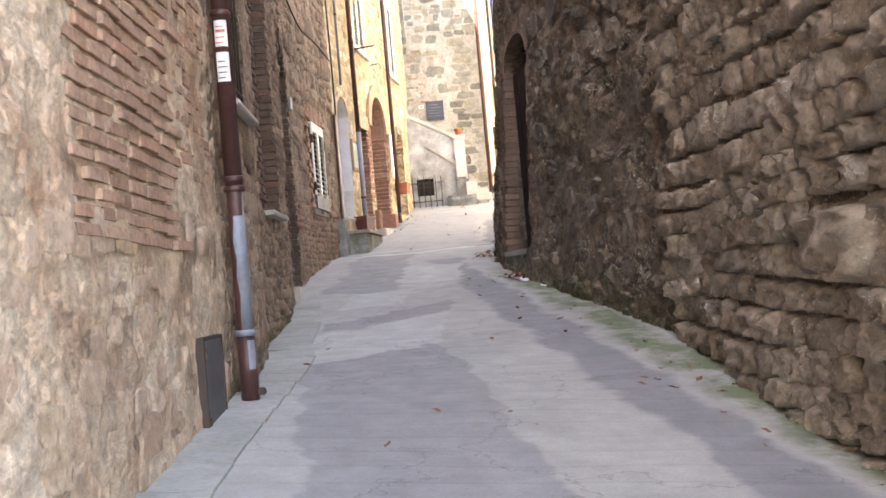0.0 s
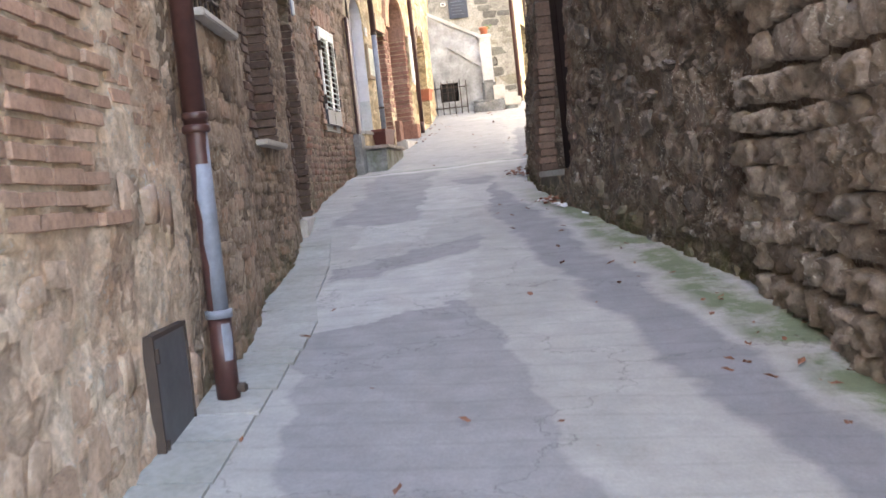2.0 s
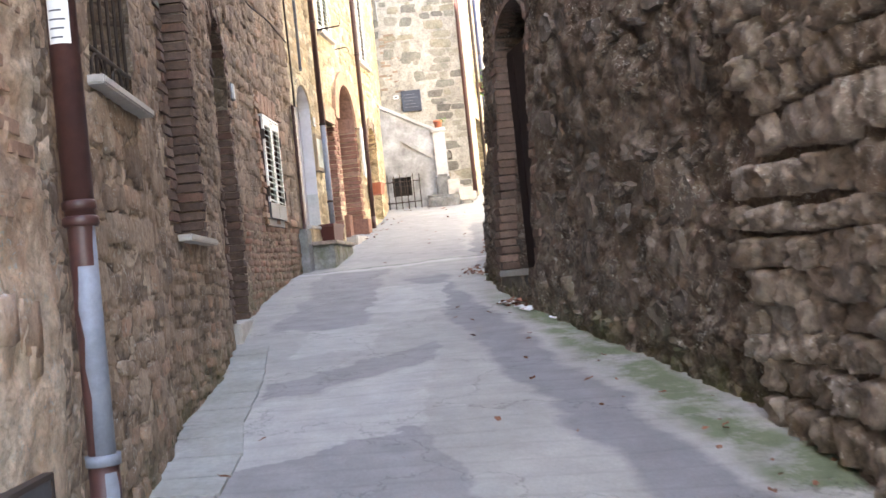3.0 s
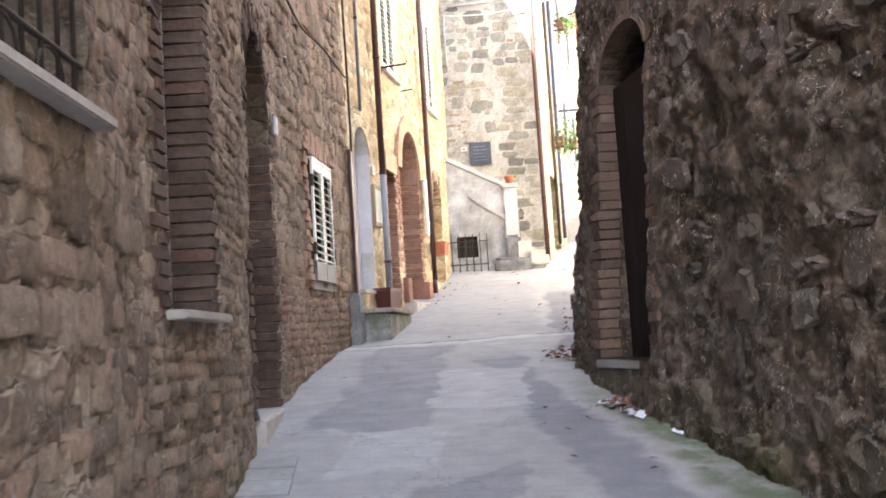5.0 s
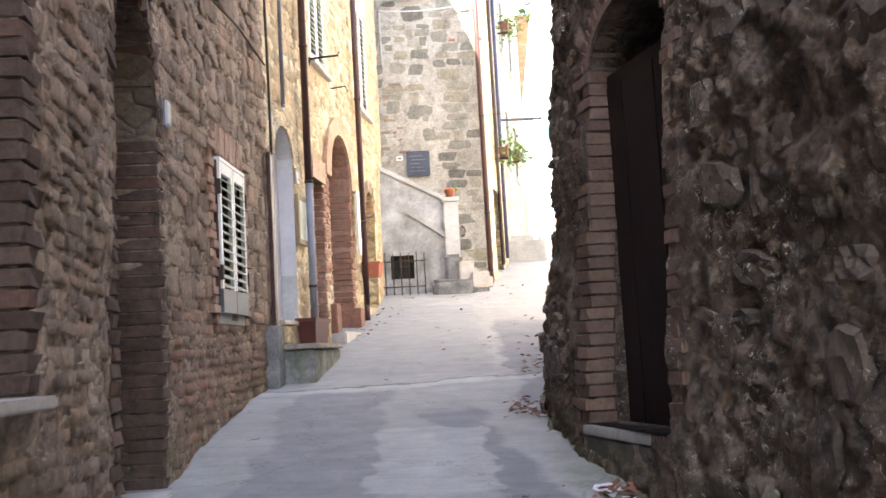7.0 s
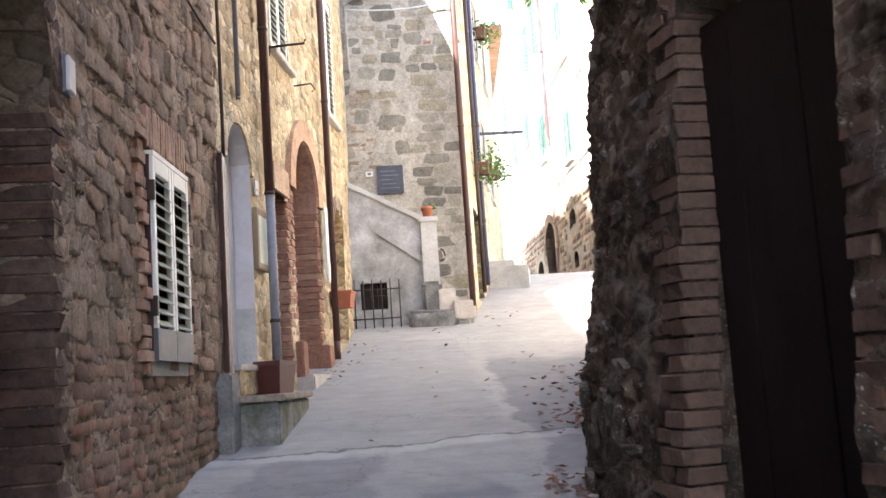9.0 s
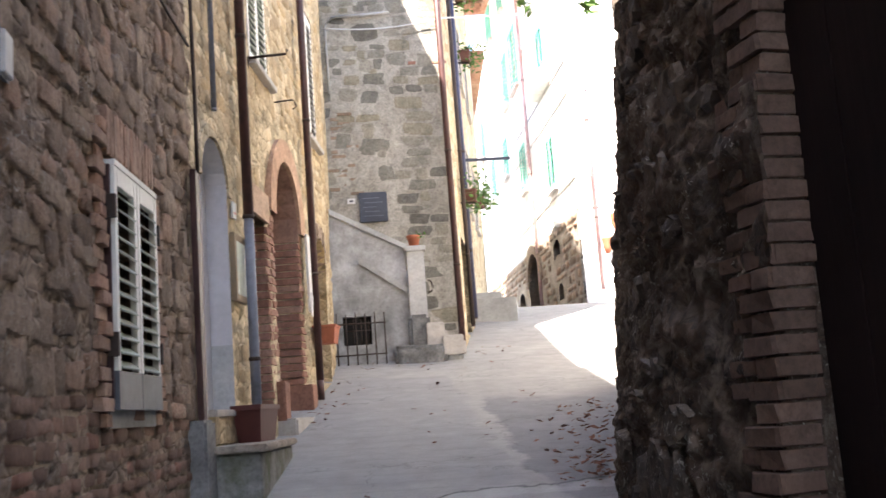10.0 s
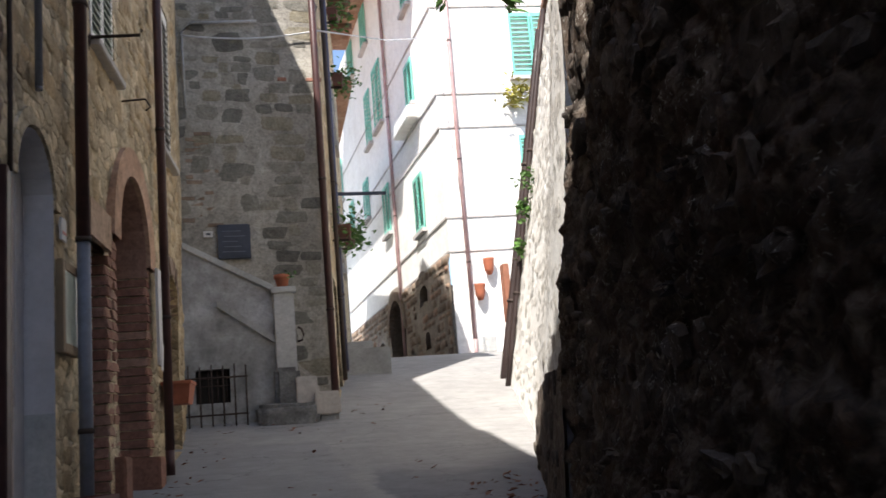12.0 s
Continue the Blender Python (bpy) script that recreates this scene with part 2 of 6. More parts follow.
LEFT_X = line([(-6, -0.88), (3.5, -0.93), (5.3, -0.99), (7, -1.08), (7.75, -1.13), (8.5, -1.27), (9.75, -1.33), (13, -1.72), (14.5, -1.75), (16, -1.68), (17.6, -1.5), (19.6, -1.25), (21, -1.05), (22.4, -0.87), (25.5, -0.8)])
RIGHT_X = line([(-6, 2.35), (5, 2.3), (8, 2.1), (9.2, 1.83), (10.3, 1.55), (11.3, 1.37), (12.2, 1.2), (13.2, 0.975), (14.0, 0.89), (14.7, 0.9), (15.3, 1.0), (18.93, 1.9), (21.9, 2.72), (27.0, 3.8), (28, 4.05)])
RISE = line([(-20, -1.4), (-6, -0.35), (0, 0.14), (5, 0.58), (8.3, 0.94), (12.2, 1.42), (14.5, 1.72), (17, 2.08), (20, 2.55), (22, 2.92), (24.7, 3.43), (28.5, 4.2), (31, 4.62), (34, 4.93), (40, 5.2), (80, 6.0), (3000, 6.0)])
CROSS = line([(-20, -0.08), (5, -0.08), (8.3, -0.025), (14, -0.015), (40, 0.0)])


def road_z(x, y):
    smooth = sum(RISE(y + d) for d in (-1.2, -0.6, 0, 0.6, 1.2)) / 5
    side = min(max(x - 0.3, -4), 4)
    return smooth + CROSS(y) * side


def curve_wall(fx, side):
    """Position and outward normal of a wall that follows x = fx(y); side +1 faces +x."""
    def at(u):
        d = Vector((fx(u + 0.15) - fx(u - 0.15), 0.3, 0)).normalized()
        return Vector((fx(u), u, 0)), Vector((d.y, -d.x, 0)) * side
    return at


def flat_wall(p0, p1):
    """A straight wall from p0 to p1, u in metres from p0, facing the right hand of that way."""
    a, c = Vector((*p0, 0)), Vector((*p1, 0))
    d = (c - a).normalized()

    def at(u):
        return a + d * u, Vector((d.y, -d.x, 0))
    return at


# ---- building helpers ----
def link(name, data, parent=None, label="", kind=""):
    ob = new(name, data)
    if parent is not None:
        ob.parent = parent
    return tagged(ob, label=label, kind=kind)


def thing(name, label, category, group="", kind="", at=(0, 0, 0)):
    ob = new(name)
    ob.location = at
    return tagged(ob, label, category, group, kind)


def mesh_from(name, verts, faces, mat, smooth=False):
    me = bpy.data.meshes.new(name)
    me.from_pydata(verts, [], faces)
    me.materials.append(mat)
    if smooth:
        me.polygons.foreach_set("use_smooth", [True] * len(me.polygons))
    me.update()
    return me


def part(name, bm, mat, parent=None, label="", smooth=False, kind=""):
    """One mesh object out of a bmesh. A parent with a place of its own keeps it: the mesh is given in world places."""
    me = bpy.data.meshes.new(name)
    bm.to_mesh(me)
    bm.free()
    me.materials.append(mat)
    if smooth:
        me.polygons.foreach_set("use_smooth", [True] * len(me.polygons))
    ob = link(name, me, parent, label, kind)
    if parent is not None:
        base = Matrix.Identity(4)
        p = parent
        while p is not None:
            base = (p.matrix_parent_inverse @ p.matrix_basis if p.parent else p.matrix_basis) @ base
            p = p.parent
        ob.matrix_parent_inverse = base.inverted()
    return ob


def box_bm(c, size, m=None, bevel=0.0, bm=None):
    bm = bm or bmesh.new()
    r = bmesh.ops.create_cube(bm, size=1.0, matrix=Matrix.Translation(c) @ (m or Matrix.Identity(4)) @ Matrix.Diagonal((*size, 1)))
    if bevel:
        es = list({e for v in r["verts"] for e in v.link_edges})
        bmesh.ops.bevel(bm, geom=es, offset=bevel, segments=2, affect="EDGES", clamp_overlap=True)
    return bm


def tube_bm(pts, r, sides=12, bm=None, cap=True):
    """A round bar along points."""
    bm = bm or bmesh.new()
    pts = [Vector(p) for p in pts]
    rings = []
    for i, p in enumerate(pts):
        d = (pts[min(i + 1, len(pts) - 1)] - pts[max(i - 1, 0)]).normalized()
        ref = Vector((1, 0, 0)) if abs(d.z) > 0.9 else Vector((0, 0, 1))
        a = d.cross(ref).normalized()
        c = d.cross(a)
        rr = r[i] if isinstance(r, (list, tuple)) else r
        rings.append([bm.verts.new(p + (a * math.cos(k) + c * math.sin(k)) * rr) for k in (2 * math.pi * j / sides for j in range(sides))])
    for r0, r1 in zip(rings, rings[1:]):
        for j in range(sides):
            f = bm.faces.new((r0[j], r0[(j + 1) % sides], r1[(j + 1) % sides], r1[j]))
            f.smooth = True
    if cap:
        bm.faces.new(rings[0][::-1])
        bm.faces.new(rings[-1])
    bmesh.ops.recalc_face_normals(bm, faces=bm.faces)
    return bm


LEAN = {}


def spot(at, u, z):
    """A point of a wall's face and its outward normal; some walls lean back as they rise."""
    p, n = at(u)
    back = LEAN[at](u) * (z - 2.3) if at in LEAN else 0.0
    return Vector((p.x, p.y, z)) - n * back, n


def frame_at(at, u, z, out=0.0):
    """A pose on a wall: x along it, y into it, z up."""
    p, n = spot(at, u, z)
    along = Vector((-n.y, n.x, 0))
    m = Matrix((( along.x, -n.x, 0, 0), (along.y, -n.y, 0, 0), (0, 0, 1, 0), (0, 0, 0, 1)))
    m.translation = Vector((p.x, p.y, z)) + n * out
    return m


def arch_top(o, u):
    if not o.get("rise"):
        return o["top"]
    k = (u - (o["u0"] + o["u1"]) / 2) / ((o["u1"] - o["u0"]) / 2)
    return o["top"] + o["rise"] * math.sqrt(max(0.0, 1 - k * k))


def rough_point(at, u, z, amp):
    q, n = spot(at, u, z)
    d = noise.noise(q * 1.1) * 0.9 + noise.noise(q * 3.3 + Vector((7, 1, 3))) * 0.5 + noise.noise(q * 9.0) * 0.34 + noise.noise(q * 19.0) * 0.2
    return q + n * (d * amp)


def rubble_relief(q, cells, size, share):
    """Depth of half-buried stones and crusty mortar at a place, and the stone's tone there (0 in mortar)."""
    w = q + noise.noise_vector(q * 3.7) * 0.09 + noise.noise_vector(q * 11.0) * 0.03
    d, near = noise.voronoi(Vector((w.x, w.y, w.z * 1.35)) * cells)
    r = (abs(noise.noise(near[0] * 13.7)) * 7.3) % 1.0
    crust = noise.noise(q * 7.0) * 0.5 + 0.55 - 1.3 * abs(noise.noise(q * 15.0)) + noise.noise(q * 33.0) * 0.4
    k = min(max((d[1] - d[0]) / 0.09, 0.0), 1.0)
    if r < share:
        return size * (0.95 * crust - 0.25), 0.0
    slant = (q - near[0] / cells).dot(Vector((0.3, 0.9, 1.6 * (r - 0.6)))) * 1.6
    flat = 0.45 + 0.6 * (r - share) + slant + 0.22 * noise.noise(q * 9.0) + 0.12 * noise.noise(q * 26.0)
    return size * (k * flat - 0.35 + (1 - k) * 0.6 * crust), (0.1 + 0.9 * (r - share) / (1 - share)) if k > 0.6 else 0.0


def wall_sheet(name, at, u0, u1, z0, z1, openings, mat, parent, amp=0.03, step=0.14, fine_to=6.0, label="", relief=None, calm=()):
    """A wall's uneven face with its openings and their reveals."""
    us, zs = set(np.arange(u0, u1, step).round(3)) | {u0, u1}, set(np.arange(z0, min(fine_to, z1), step).round(3)) | {z0, z1}
    zs |= set(np.arange(fine_to, z1, 0.6).round(3)) if z1 > fine_to else set()
    edge_u = {o[k] for o in openings for k in ("u0", "u1")}
    edge_u |= {round(o["u0"] + (o["u1"] - o["u0"]) * k, 3) for o in openings if o["rise"] for k in (0.02, 0.07, 0.15, 0.27, 0.4, 0.5, 0.6, 0.73, 0.85, 0.93, 0.98)}
    edge_z = {o[k] for o in openings for k in ("bottom", "top")}
    us = {u for u in us if all(abs(u - e) > 0.04 for e in edge_u)} | edge_u
    zs = {z for z in zs if all(abs(z - e) > 0.04 for e in edge_z)} | edge_z
    us, zs = sorted(us), sorted(zs)
    verts, index, faces = [], {}, []

    def vert(u, z):
        for o in openings:
            if o.get("rise") and o["u0"] <= u <= o["u1"] and z >= o["top"] and z < o["top"] + 1.5:
                z = arch_top(o, u) + (z - o["top"]) * (1.5 - (arch_top(o, u) - o["top"])) / 1.5
        key = (round(u, 3), round(z, 4))
        if key not in index:
            index[key] = len(verts)
            p = rough_point(at, u, z, amp)
            tone = 0.0
            if relief and z < fine_to + 0.3:
                free = min([1.0] + [max(o["u0"] - u, u - o["u1"], o["bottom"] - z, z - o["top"] - o["rise"], 0.0) / 0.3 for o in (*openings, *calm)])
                deep, tone = rubble_relief(p, *relief)
                p = p + at(u)[1] * (deep * free - 0.008 * (1 - free))
            verts.append(p)
            tones.append(tone)
        return index[key]
    tones = []
    flip = at((u0 + u1) / 2)
    d = at((u0 + u1) / 2 + 0.1)[0] - flip[0]
    turn = d.cross(Vector((0, 0, 1))).dot(flip[1]) < 0
    for a, c in zip(us, us[1:]):
        for lo, hi in zip(zs, zs[1:]):
            if any(o["u0"] <= (a + c) / 2 <= o["u1"] and o["bottom"] <= (lo + hi) / 2 <= o["top"] for o in openings):
                continue
            f = (vert(a, lo), vert(c, lo), vert(c, hi), vert(a, hi))
            faces.append(f[::-1] if turn else f)
    for o in openings:
        inside = [u for u in us if o["u0"] <= u <= o["u1"]]
        sides = [z for z in zs if o["bottom"] <= z <= o["top"]]
        ring = [(o["u0"], z) for z in sides] + [(u, arch_top(o, u)) for u in inside[1:-1]] + [(o["u1"], z) for z in sides[::-1]]
        back = []
        _, n = at((o["u0"] + o["u1"]) / 2)
        front = [vert(u, z) if z <= o["top"] else index.get((round(u, 3), round(z, 4)), vert(u, o["top"])) for u, z in ring]
        for (u, z), f in zip(ring, front):
            back.append(len(verts))
            verts.append(spot(at, u, z)[0] - n * o["depth"])
            tones.append(0.0)
        for i in range(len(ring) - 1):
            f = (front[i], back[i], back[i + 1], front[i + 1])
            faces.append(f if turn else f[::-1])
        f = (front[-1], back[-1], back[0], front[0])
        faces.append(f if turn else f[::-1])
    me = mesh_from(name, verts, faces, mat, True)
    if relief:
        me.attributes.new("stone", "FLOAT", "POINT").data.foreach_set("value", tones)
    return link(name, me, parent, label)


def panel_in(at, o, mat, parent, name, back=0.0, label="", inset=0.0):
    """A slab that fills an opening at the back of its reveal."""
    bm = bmesh.new()
    _, n = at((o["u0"] + o["u1"]) / 2)
    us = np.linspace(o["u0"] + inset, o["u1"] - inset, 13)
    ring = [(o["u0"] + inset, o["bottom"] + inset)] + [(u, arch_top(o, u) - inset) for u in us] + [(o["u1"] - inset, o["bottom"] + inset)]
    loops = []
    for dep in (o["depth"] - 0.02 - back, o["depth"] + 0.04 - back):
        loops.append([bm.verts.new(spot(at, u, z)[0] - n * dep) for u, z in ring])
    bm.faces.new(loops[0])
    bm.faces.new(loops[1][::-1])
    for i in range(len(ring)):
        j = (i + 1) % len(ring)
        bm.faces.new((loops[0][i], loops[1][i], loops[1][j], loops[0][j]))
    bmesh.ops.recalc_face_normals(bm, faces=bm.faces)
    return part(name, bm, mat, parent, label)


# ---- ground ----
def road_material():
    m, t, b = nodes_of("worn_concrete_lane")
    pos = world_pos(t)
    sep = t.nodes.new("ShaderNodeSeparateXYZ")
    t.links.new(pos, sep.inputs[0])
    x, y = sep.outputs[0], sep.outputs[1]
    edge = noise_node(t, 1.6, 4, 0.6, pos)
    wob = maths(t, "MULTIPLY", maths(t, "SUBTRACT", edge.outputs[0], 0.5), 0.5)
    fine = noise_node(t, 60, 6, 0.75, pos)
    mid = noise_node(t, 4.0, 6, 0.65, pos)
    big = noise_node(t, 0.7, 4, 0.6, pos)

    def band(v, lo, hi, soft=0.03):
        r1 = t.nodes.new("ShaderNodeMapRange")
        r2 = t.nodes.new("ShaderNodeMapRange")
        for r, p, s in ((r1, lo, 1), (r2, hi, -1)):
            t.links.new(v, r.inputs[0])
            r.inputs[1].default_value, r.inputs[2].default_value = p - soft, p + soft
            r.inputs[3].default_value, r.inputs[4].default_value = (0.0, 1.0) if s > 0 else (1.0, 0.0)
        return maths(t, "MULTIPLY", r1.outputs[0], r2.outputs[0])
    xs = maths(t, "ADD", x, wob)
    # lateral place measured from the lane's bending middle
    bend = t.nodes.new("ShaderNodeFloatCurve")
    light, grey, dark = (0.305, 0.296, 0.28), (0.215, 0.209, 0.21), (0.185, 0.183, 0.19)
    col = mix(t, ramp(t, big.outputs[0], [(0.4, 0.0), (0.6, 1.0)]), (0.27, 0.263, 0.25), light)
    yw = maths(t, "ADD", y, maths(t, "MULTIPLY", wob, 2.2))
    # smooth darker repair on the downhill part, then further ones uphill; the repairs run askew to the lane
    xr = maths(t, "ADD", xs, maths(t, "MULTIPLY", maths(t, "SUBTRACT", y, 8.0), 0.17))
    yk = maths(t, "ADD", yw, maths(t, "MULTIPLY", x, -0.85))
    col = mix(t, maths(t, "MULTIPLY", band(xr, -0.93, 0.25, 0.02), band(yk, -9.0, 8.05, 0.02)), col, grey)
    col = mix(t, maths(t, "MULTIPLY", band(xs, -0.95, 0.2, 0.02), band(yk, 9.7, 10.4, 0.03)), col, grey)
    col = mix(t, maths(t, "MULTIPLY", band(xs, -1.3, -0.45, 0.04), band(yw, 11.75, 15.9, 0.05)), col, grey)
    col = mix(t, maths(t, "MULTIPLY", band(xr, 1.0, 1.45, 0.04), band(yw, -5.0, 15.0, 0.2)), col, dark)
    col = mix(t, maths(t, "MULTIPLY", band(xs, -1.2, 0.62, 0.04), band(yw, 16.9, 22.5, 0.1)), col, (0.255, 0.25, 0.245))
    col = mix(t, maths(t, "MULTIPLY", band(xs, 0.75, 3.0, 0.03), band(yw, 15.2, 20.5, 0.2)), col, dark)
    # pale thin skims of cement
    for x0, x1, y0, y1, way in ((-0.9, -0.25, 10.6, 11.75, yw), (-0.95, 0.22, 8.05, 9.6, yk), (-0.5, 0.33, 12.4, 14.3, yw)):
        col = mix(t, maths(t, "MULTIPLY", maths(t, "MULTIPLY", band(xs, x0, x1, 0.02), band(way, y0, y1, 0.025)), 0.75), col, (0.345, 0.338, 0.325))
    mossn = noise_node(t, 2.5, 6, 0.7, pos)
    col = mix(t, maths(t, "MULTIPLY", maths(t, "MULTIPLY", band(xr, 1.6, 1.98, 0.08), band(yw, 3.0, 13.0, 0.8)), ramp(t, mossn.outputs[0], [(0.36, 0.0), (0.52, 0.9)])), col, (0.1, 0.125, 0.062))
    # brushed grooves across and thin cracks
    wave = t.nodes.new("ShaderNodeTexWave")
    wave.bands_direction = "Y"
    wave.inputs["Scale"].default_value = 1.15
    wave.inputs["Distortion"].default_value = 1.6
    wave.inputs["Detail"].default_value = 3
    t.links.new(pos, wave.inputs[0])
    groove = ramp(t, wave.outputs[0], [(0.0, 0.72), (0.06, 1.0)])
    col = mix(t, 0.3, col, groove, "MULTIPLY")
    vor = t.nodes.new("ShaderNodeTexVoronoi")
    vor.feature = "DISTANCE_TO_EDGE"
    vor.inputs["Scale"].default_value = 0.55
    warp = t.nodes.new("ShaderNodeVectorMath")
    warp.operation = "ADD"
    t.links.new(pos, warp.inputs[0])
    t.links.new(noise_node(t, 2.2, 5, 0.6, pos).outputs[1], warp.inputs[1])
    t.links.new(warp.outputs[0], vor.inputs["Vector"])
    crack = ramp(t, vor.outputs[0], [(0.0, 0.5), (0.006, 1.0)])
    col = mix(t, 0.7, col, crack, "MULTIPLY")
    # one long crack across the lane, one pale mended seam beyond it
    yc = maths(t, "ADD", y, maths(t, "MULTIPLY", maths(t, "SUBTRACT", noise_node(t, 1.1, 6, 0.65, pos).outputs[0], 0.5), 0.9))
    yc = maths(t, "ADD", yc, maths(t, "MULTIPLY", x, -0.18))
    col = mix(t, maths(t, "MULTIPLY", band(yc, 16.42, 16.47, 0.012), 0.75), col, (0.05, 0.05, 0.05))
    col = mix(t, maths(t, "MULTIPLY", band(yc, 16.2, 16.4, 0.03), 0.5), col, (0.42, 0.41, 0.4))
    col = mix(t, 0.7, col, ramp(t, mid.outputs[0], [(0.3, 0.78), (0.7, 1.18)]), "MULTIPLY")
    col = mix(t, 0.5, col, ramp(t, fine.outputs[0], [(0.3, 0.7), (0.7, 1.25)]), "MULTIPLY")
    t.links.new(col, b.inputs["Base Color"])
    b.inputs["Roughness"].default_value = 0.82
    b.inputs["Specular IOR Level"].default_value = 0.3
    add_bump(t, b, [(wave.outputs[0], 0.25), (crack, 1.0), (mid.outputs[0], 1.5), (fine.outputs[0], 0.6)], 0.006)
    return m


ROAD = road_material()


def build_road():
    ys = list(np.arange(-8, 30, 0.25)) + list(np.arange(30, 60, 1.0)) + [80, 120, 300, 1000, 3000]
    xs = list(np.arange(-2.6, 5.2, 0.2))
    xs = [-3000, -300, -60, -20, -8, -4] + xs + [7, 10, 20, 60, 300, 3000]
    verts = [(x, y, road_z(x, y) + 0.012 * noise.noise(Vector((x * 1.3, y * 1.3, 0)))) for y in ys for x in xs]
    w = len(xs)
    faces = [(j * w + i, j * w + i + 1, (j + 1) * w + i + 1, (j + 1) * w + i) for j in range(len(ys) - 1) for i in range(w - 1)]
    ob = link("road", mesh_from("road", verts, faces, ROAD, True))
    return tagged(ob, "worn grey concrete lane with darker repair patches", "road", kind="structure")


road = build_road()

# ---- houses: structure ----
L_AT, R_AT = curve_wall(LEFT_X, 1), curve_wall(RIGHT_X, -1)
LEAN[R_AT] = line([(-6, 0.0), (8, 0.01), (11, 0.045), (14, 0.085), (17.2, 0.085), (19, 0.1), (22, 0.16), (27, 0.2), (28, 0.2)])


def hole(u0, u1, bottom, top, rise=0.0, depth=0.28):
    return dict(u0=u0, u1=u1, bottom=bottom, top=top, rise=rise, depth=depth)


WIN_1 = hole(6.9, 7.72, 2.81, 4.45, 0.0, 0.3)
WIN_2 = hole(8.95, 9.77, 2.2, 4.5, 0.0, 0.34)
DOOR_1 = hole(11.35, 12.82, 1.52, 3.75, 0.7, 0.42)
WIN_SH = hole(14.66, 15.46, 2.72, 3.9, 0.0, 0.2)
DOOR_2 = hole(16.82, 17.62, 2.68, 4.4, 0.38, 0.22)
DOOR_3 = hole(18.58, 19.08, 2.55, 4.45, 0.0, 0.3)
DOOR_4 = hole(19.42, 20.62, 2.6, 4.6, 0.66, 0.35)
DOOR_5 = hole(21.7, 22.5, 3.0, 4.4, 0.4, 0.3)
WIN_UP = hole(18.72, 19.52, 5.95, 7.5, 0.0, 0.2)
WIN_UP2 = hole(21.5, 22.3, 6.0, 7.7, 0.0, 0.2)
DOOR_R = hole(11.88, 13.06, 1.76, 4.1, 0.32, 0.42)


def close_house(parent, fx, side, y0, y1, z0, z1, deep, mat, eave=0.35, at=None):
    """The sides, back and roof behind a street front; at follows a front that leans."""
    ys = np.linspace(y0, y1, 8)
    bm = bmesh.new()
    back = fx((y0 + y1) / 2) - side * deep

    def front(y, z, out):
        x = spot(at, y, z)[0].x if at else fx(y)
        return (x + side * out, y, z)
    for y in (y0, y1):
        bm.faces.new([bm.verts.new(p) for p in (front(y, z0, -0.1), (back, y, z0), (back, y, z1), front(y, z1, -0.1))])
    bm.faces.new([bm.verts.new(p) for p in ((back, y0, z0), (back, y1, z0), (back, y1, z1), (back, y0, z1))])
    part("side_wall", bm, mat, parent)
    bm = bmesh.new()
    for lift in (0.0, 0.14):
        for a, c in zip(ys, ys[1:]):
            fa, fc = Vector(front(a, z1, eave)), Vector(front(c, z1, eave))
            bm.faces.new([bm.verts.new(p) for p in (fa + Vector((0, 0, lift)), fc + Vector((0, 0, lift)), (back, c, z1 + 1.4 + lift), (back, a, z1 + 1.4 + lift))])
    for a, c in zip(ys, ys[1:]):
        fa, fc = Vector(front(a, z1, eave)), Vector(front(c, z1, eave))
        bm.faces.new([bm.verts.new(p) for p in (fa, fc, fc + Vector((0, 0, 0.14)), fa + Vector((0, 0, 0.14)))])
    part("roof", bm, ROOFT, parent)


house_l = thing("stone_house", "old rubble stone house with brick-framed openings along the lane", "house")
wall_l = wall_sheet("wall", L_AT, 6.1, 16.6, 0.0, 11.6, [WIN_1, WIN_2, DOOR_1, WIN_SH], MORTAR_L, house_l, 0.035, 0.055, 5.6, relief=(6.0, 0.016, 0.35))
close_house(house_l, LEFT_X, 1, 6.18, 16.55, 0.0, 11.6, 7, MORTAR_L)

house_n = thing("rendered_house", "house with crumbling ochre render over brick and rubble", "house")
wall_n = wall_sheet("wall", L_AT, 1.8, 6.26, -0.9, 11.2, [], RENDER_N, house_n, 0.035, 0.038, 4.6, relief=(5.0, 0.02, 0.8), calm=[hole(3.75, 5.15, 1.75, 3.6), hole(5.32, 5.9, 0.58, 1.26)])
wall_sheet("rear_front", L_AT, -6.0, 1.8, -0.9, 11.2, [], RENDER_N, house_n, 0.035, 0.14, 6.0)
close_house(house_n, LEFT_X, 1, -6.0, 6.18, -0.9, 11.2, 7, RENDER_N)

house_y = thing("ochre_stone_house", "yellowish stone house with brick arches and brown downpipes", "house")
wall_y = wall_sheet("wall", L_AT, 16.55, 25.0, 1.6, 11.4, [DOOR_2, DOOR_3, DOOR_4, DOOR_5, WIN_UP, WIN_UP2], MORTAR_Y, house_y, 0.02, 0.14, 8.4)
close_house(house_y, LEFT_X, 1, 16.55, 25.0, 1.6, 11.4, 7, MORTAR_Y)

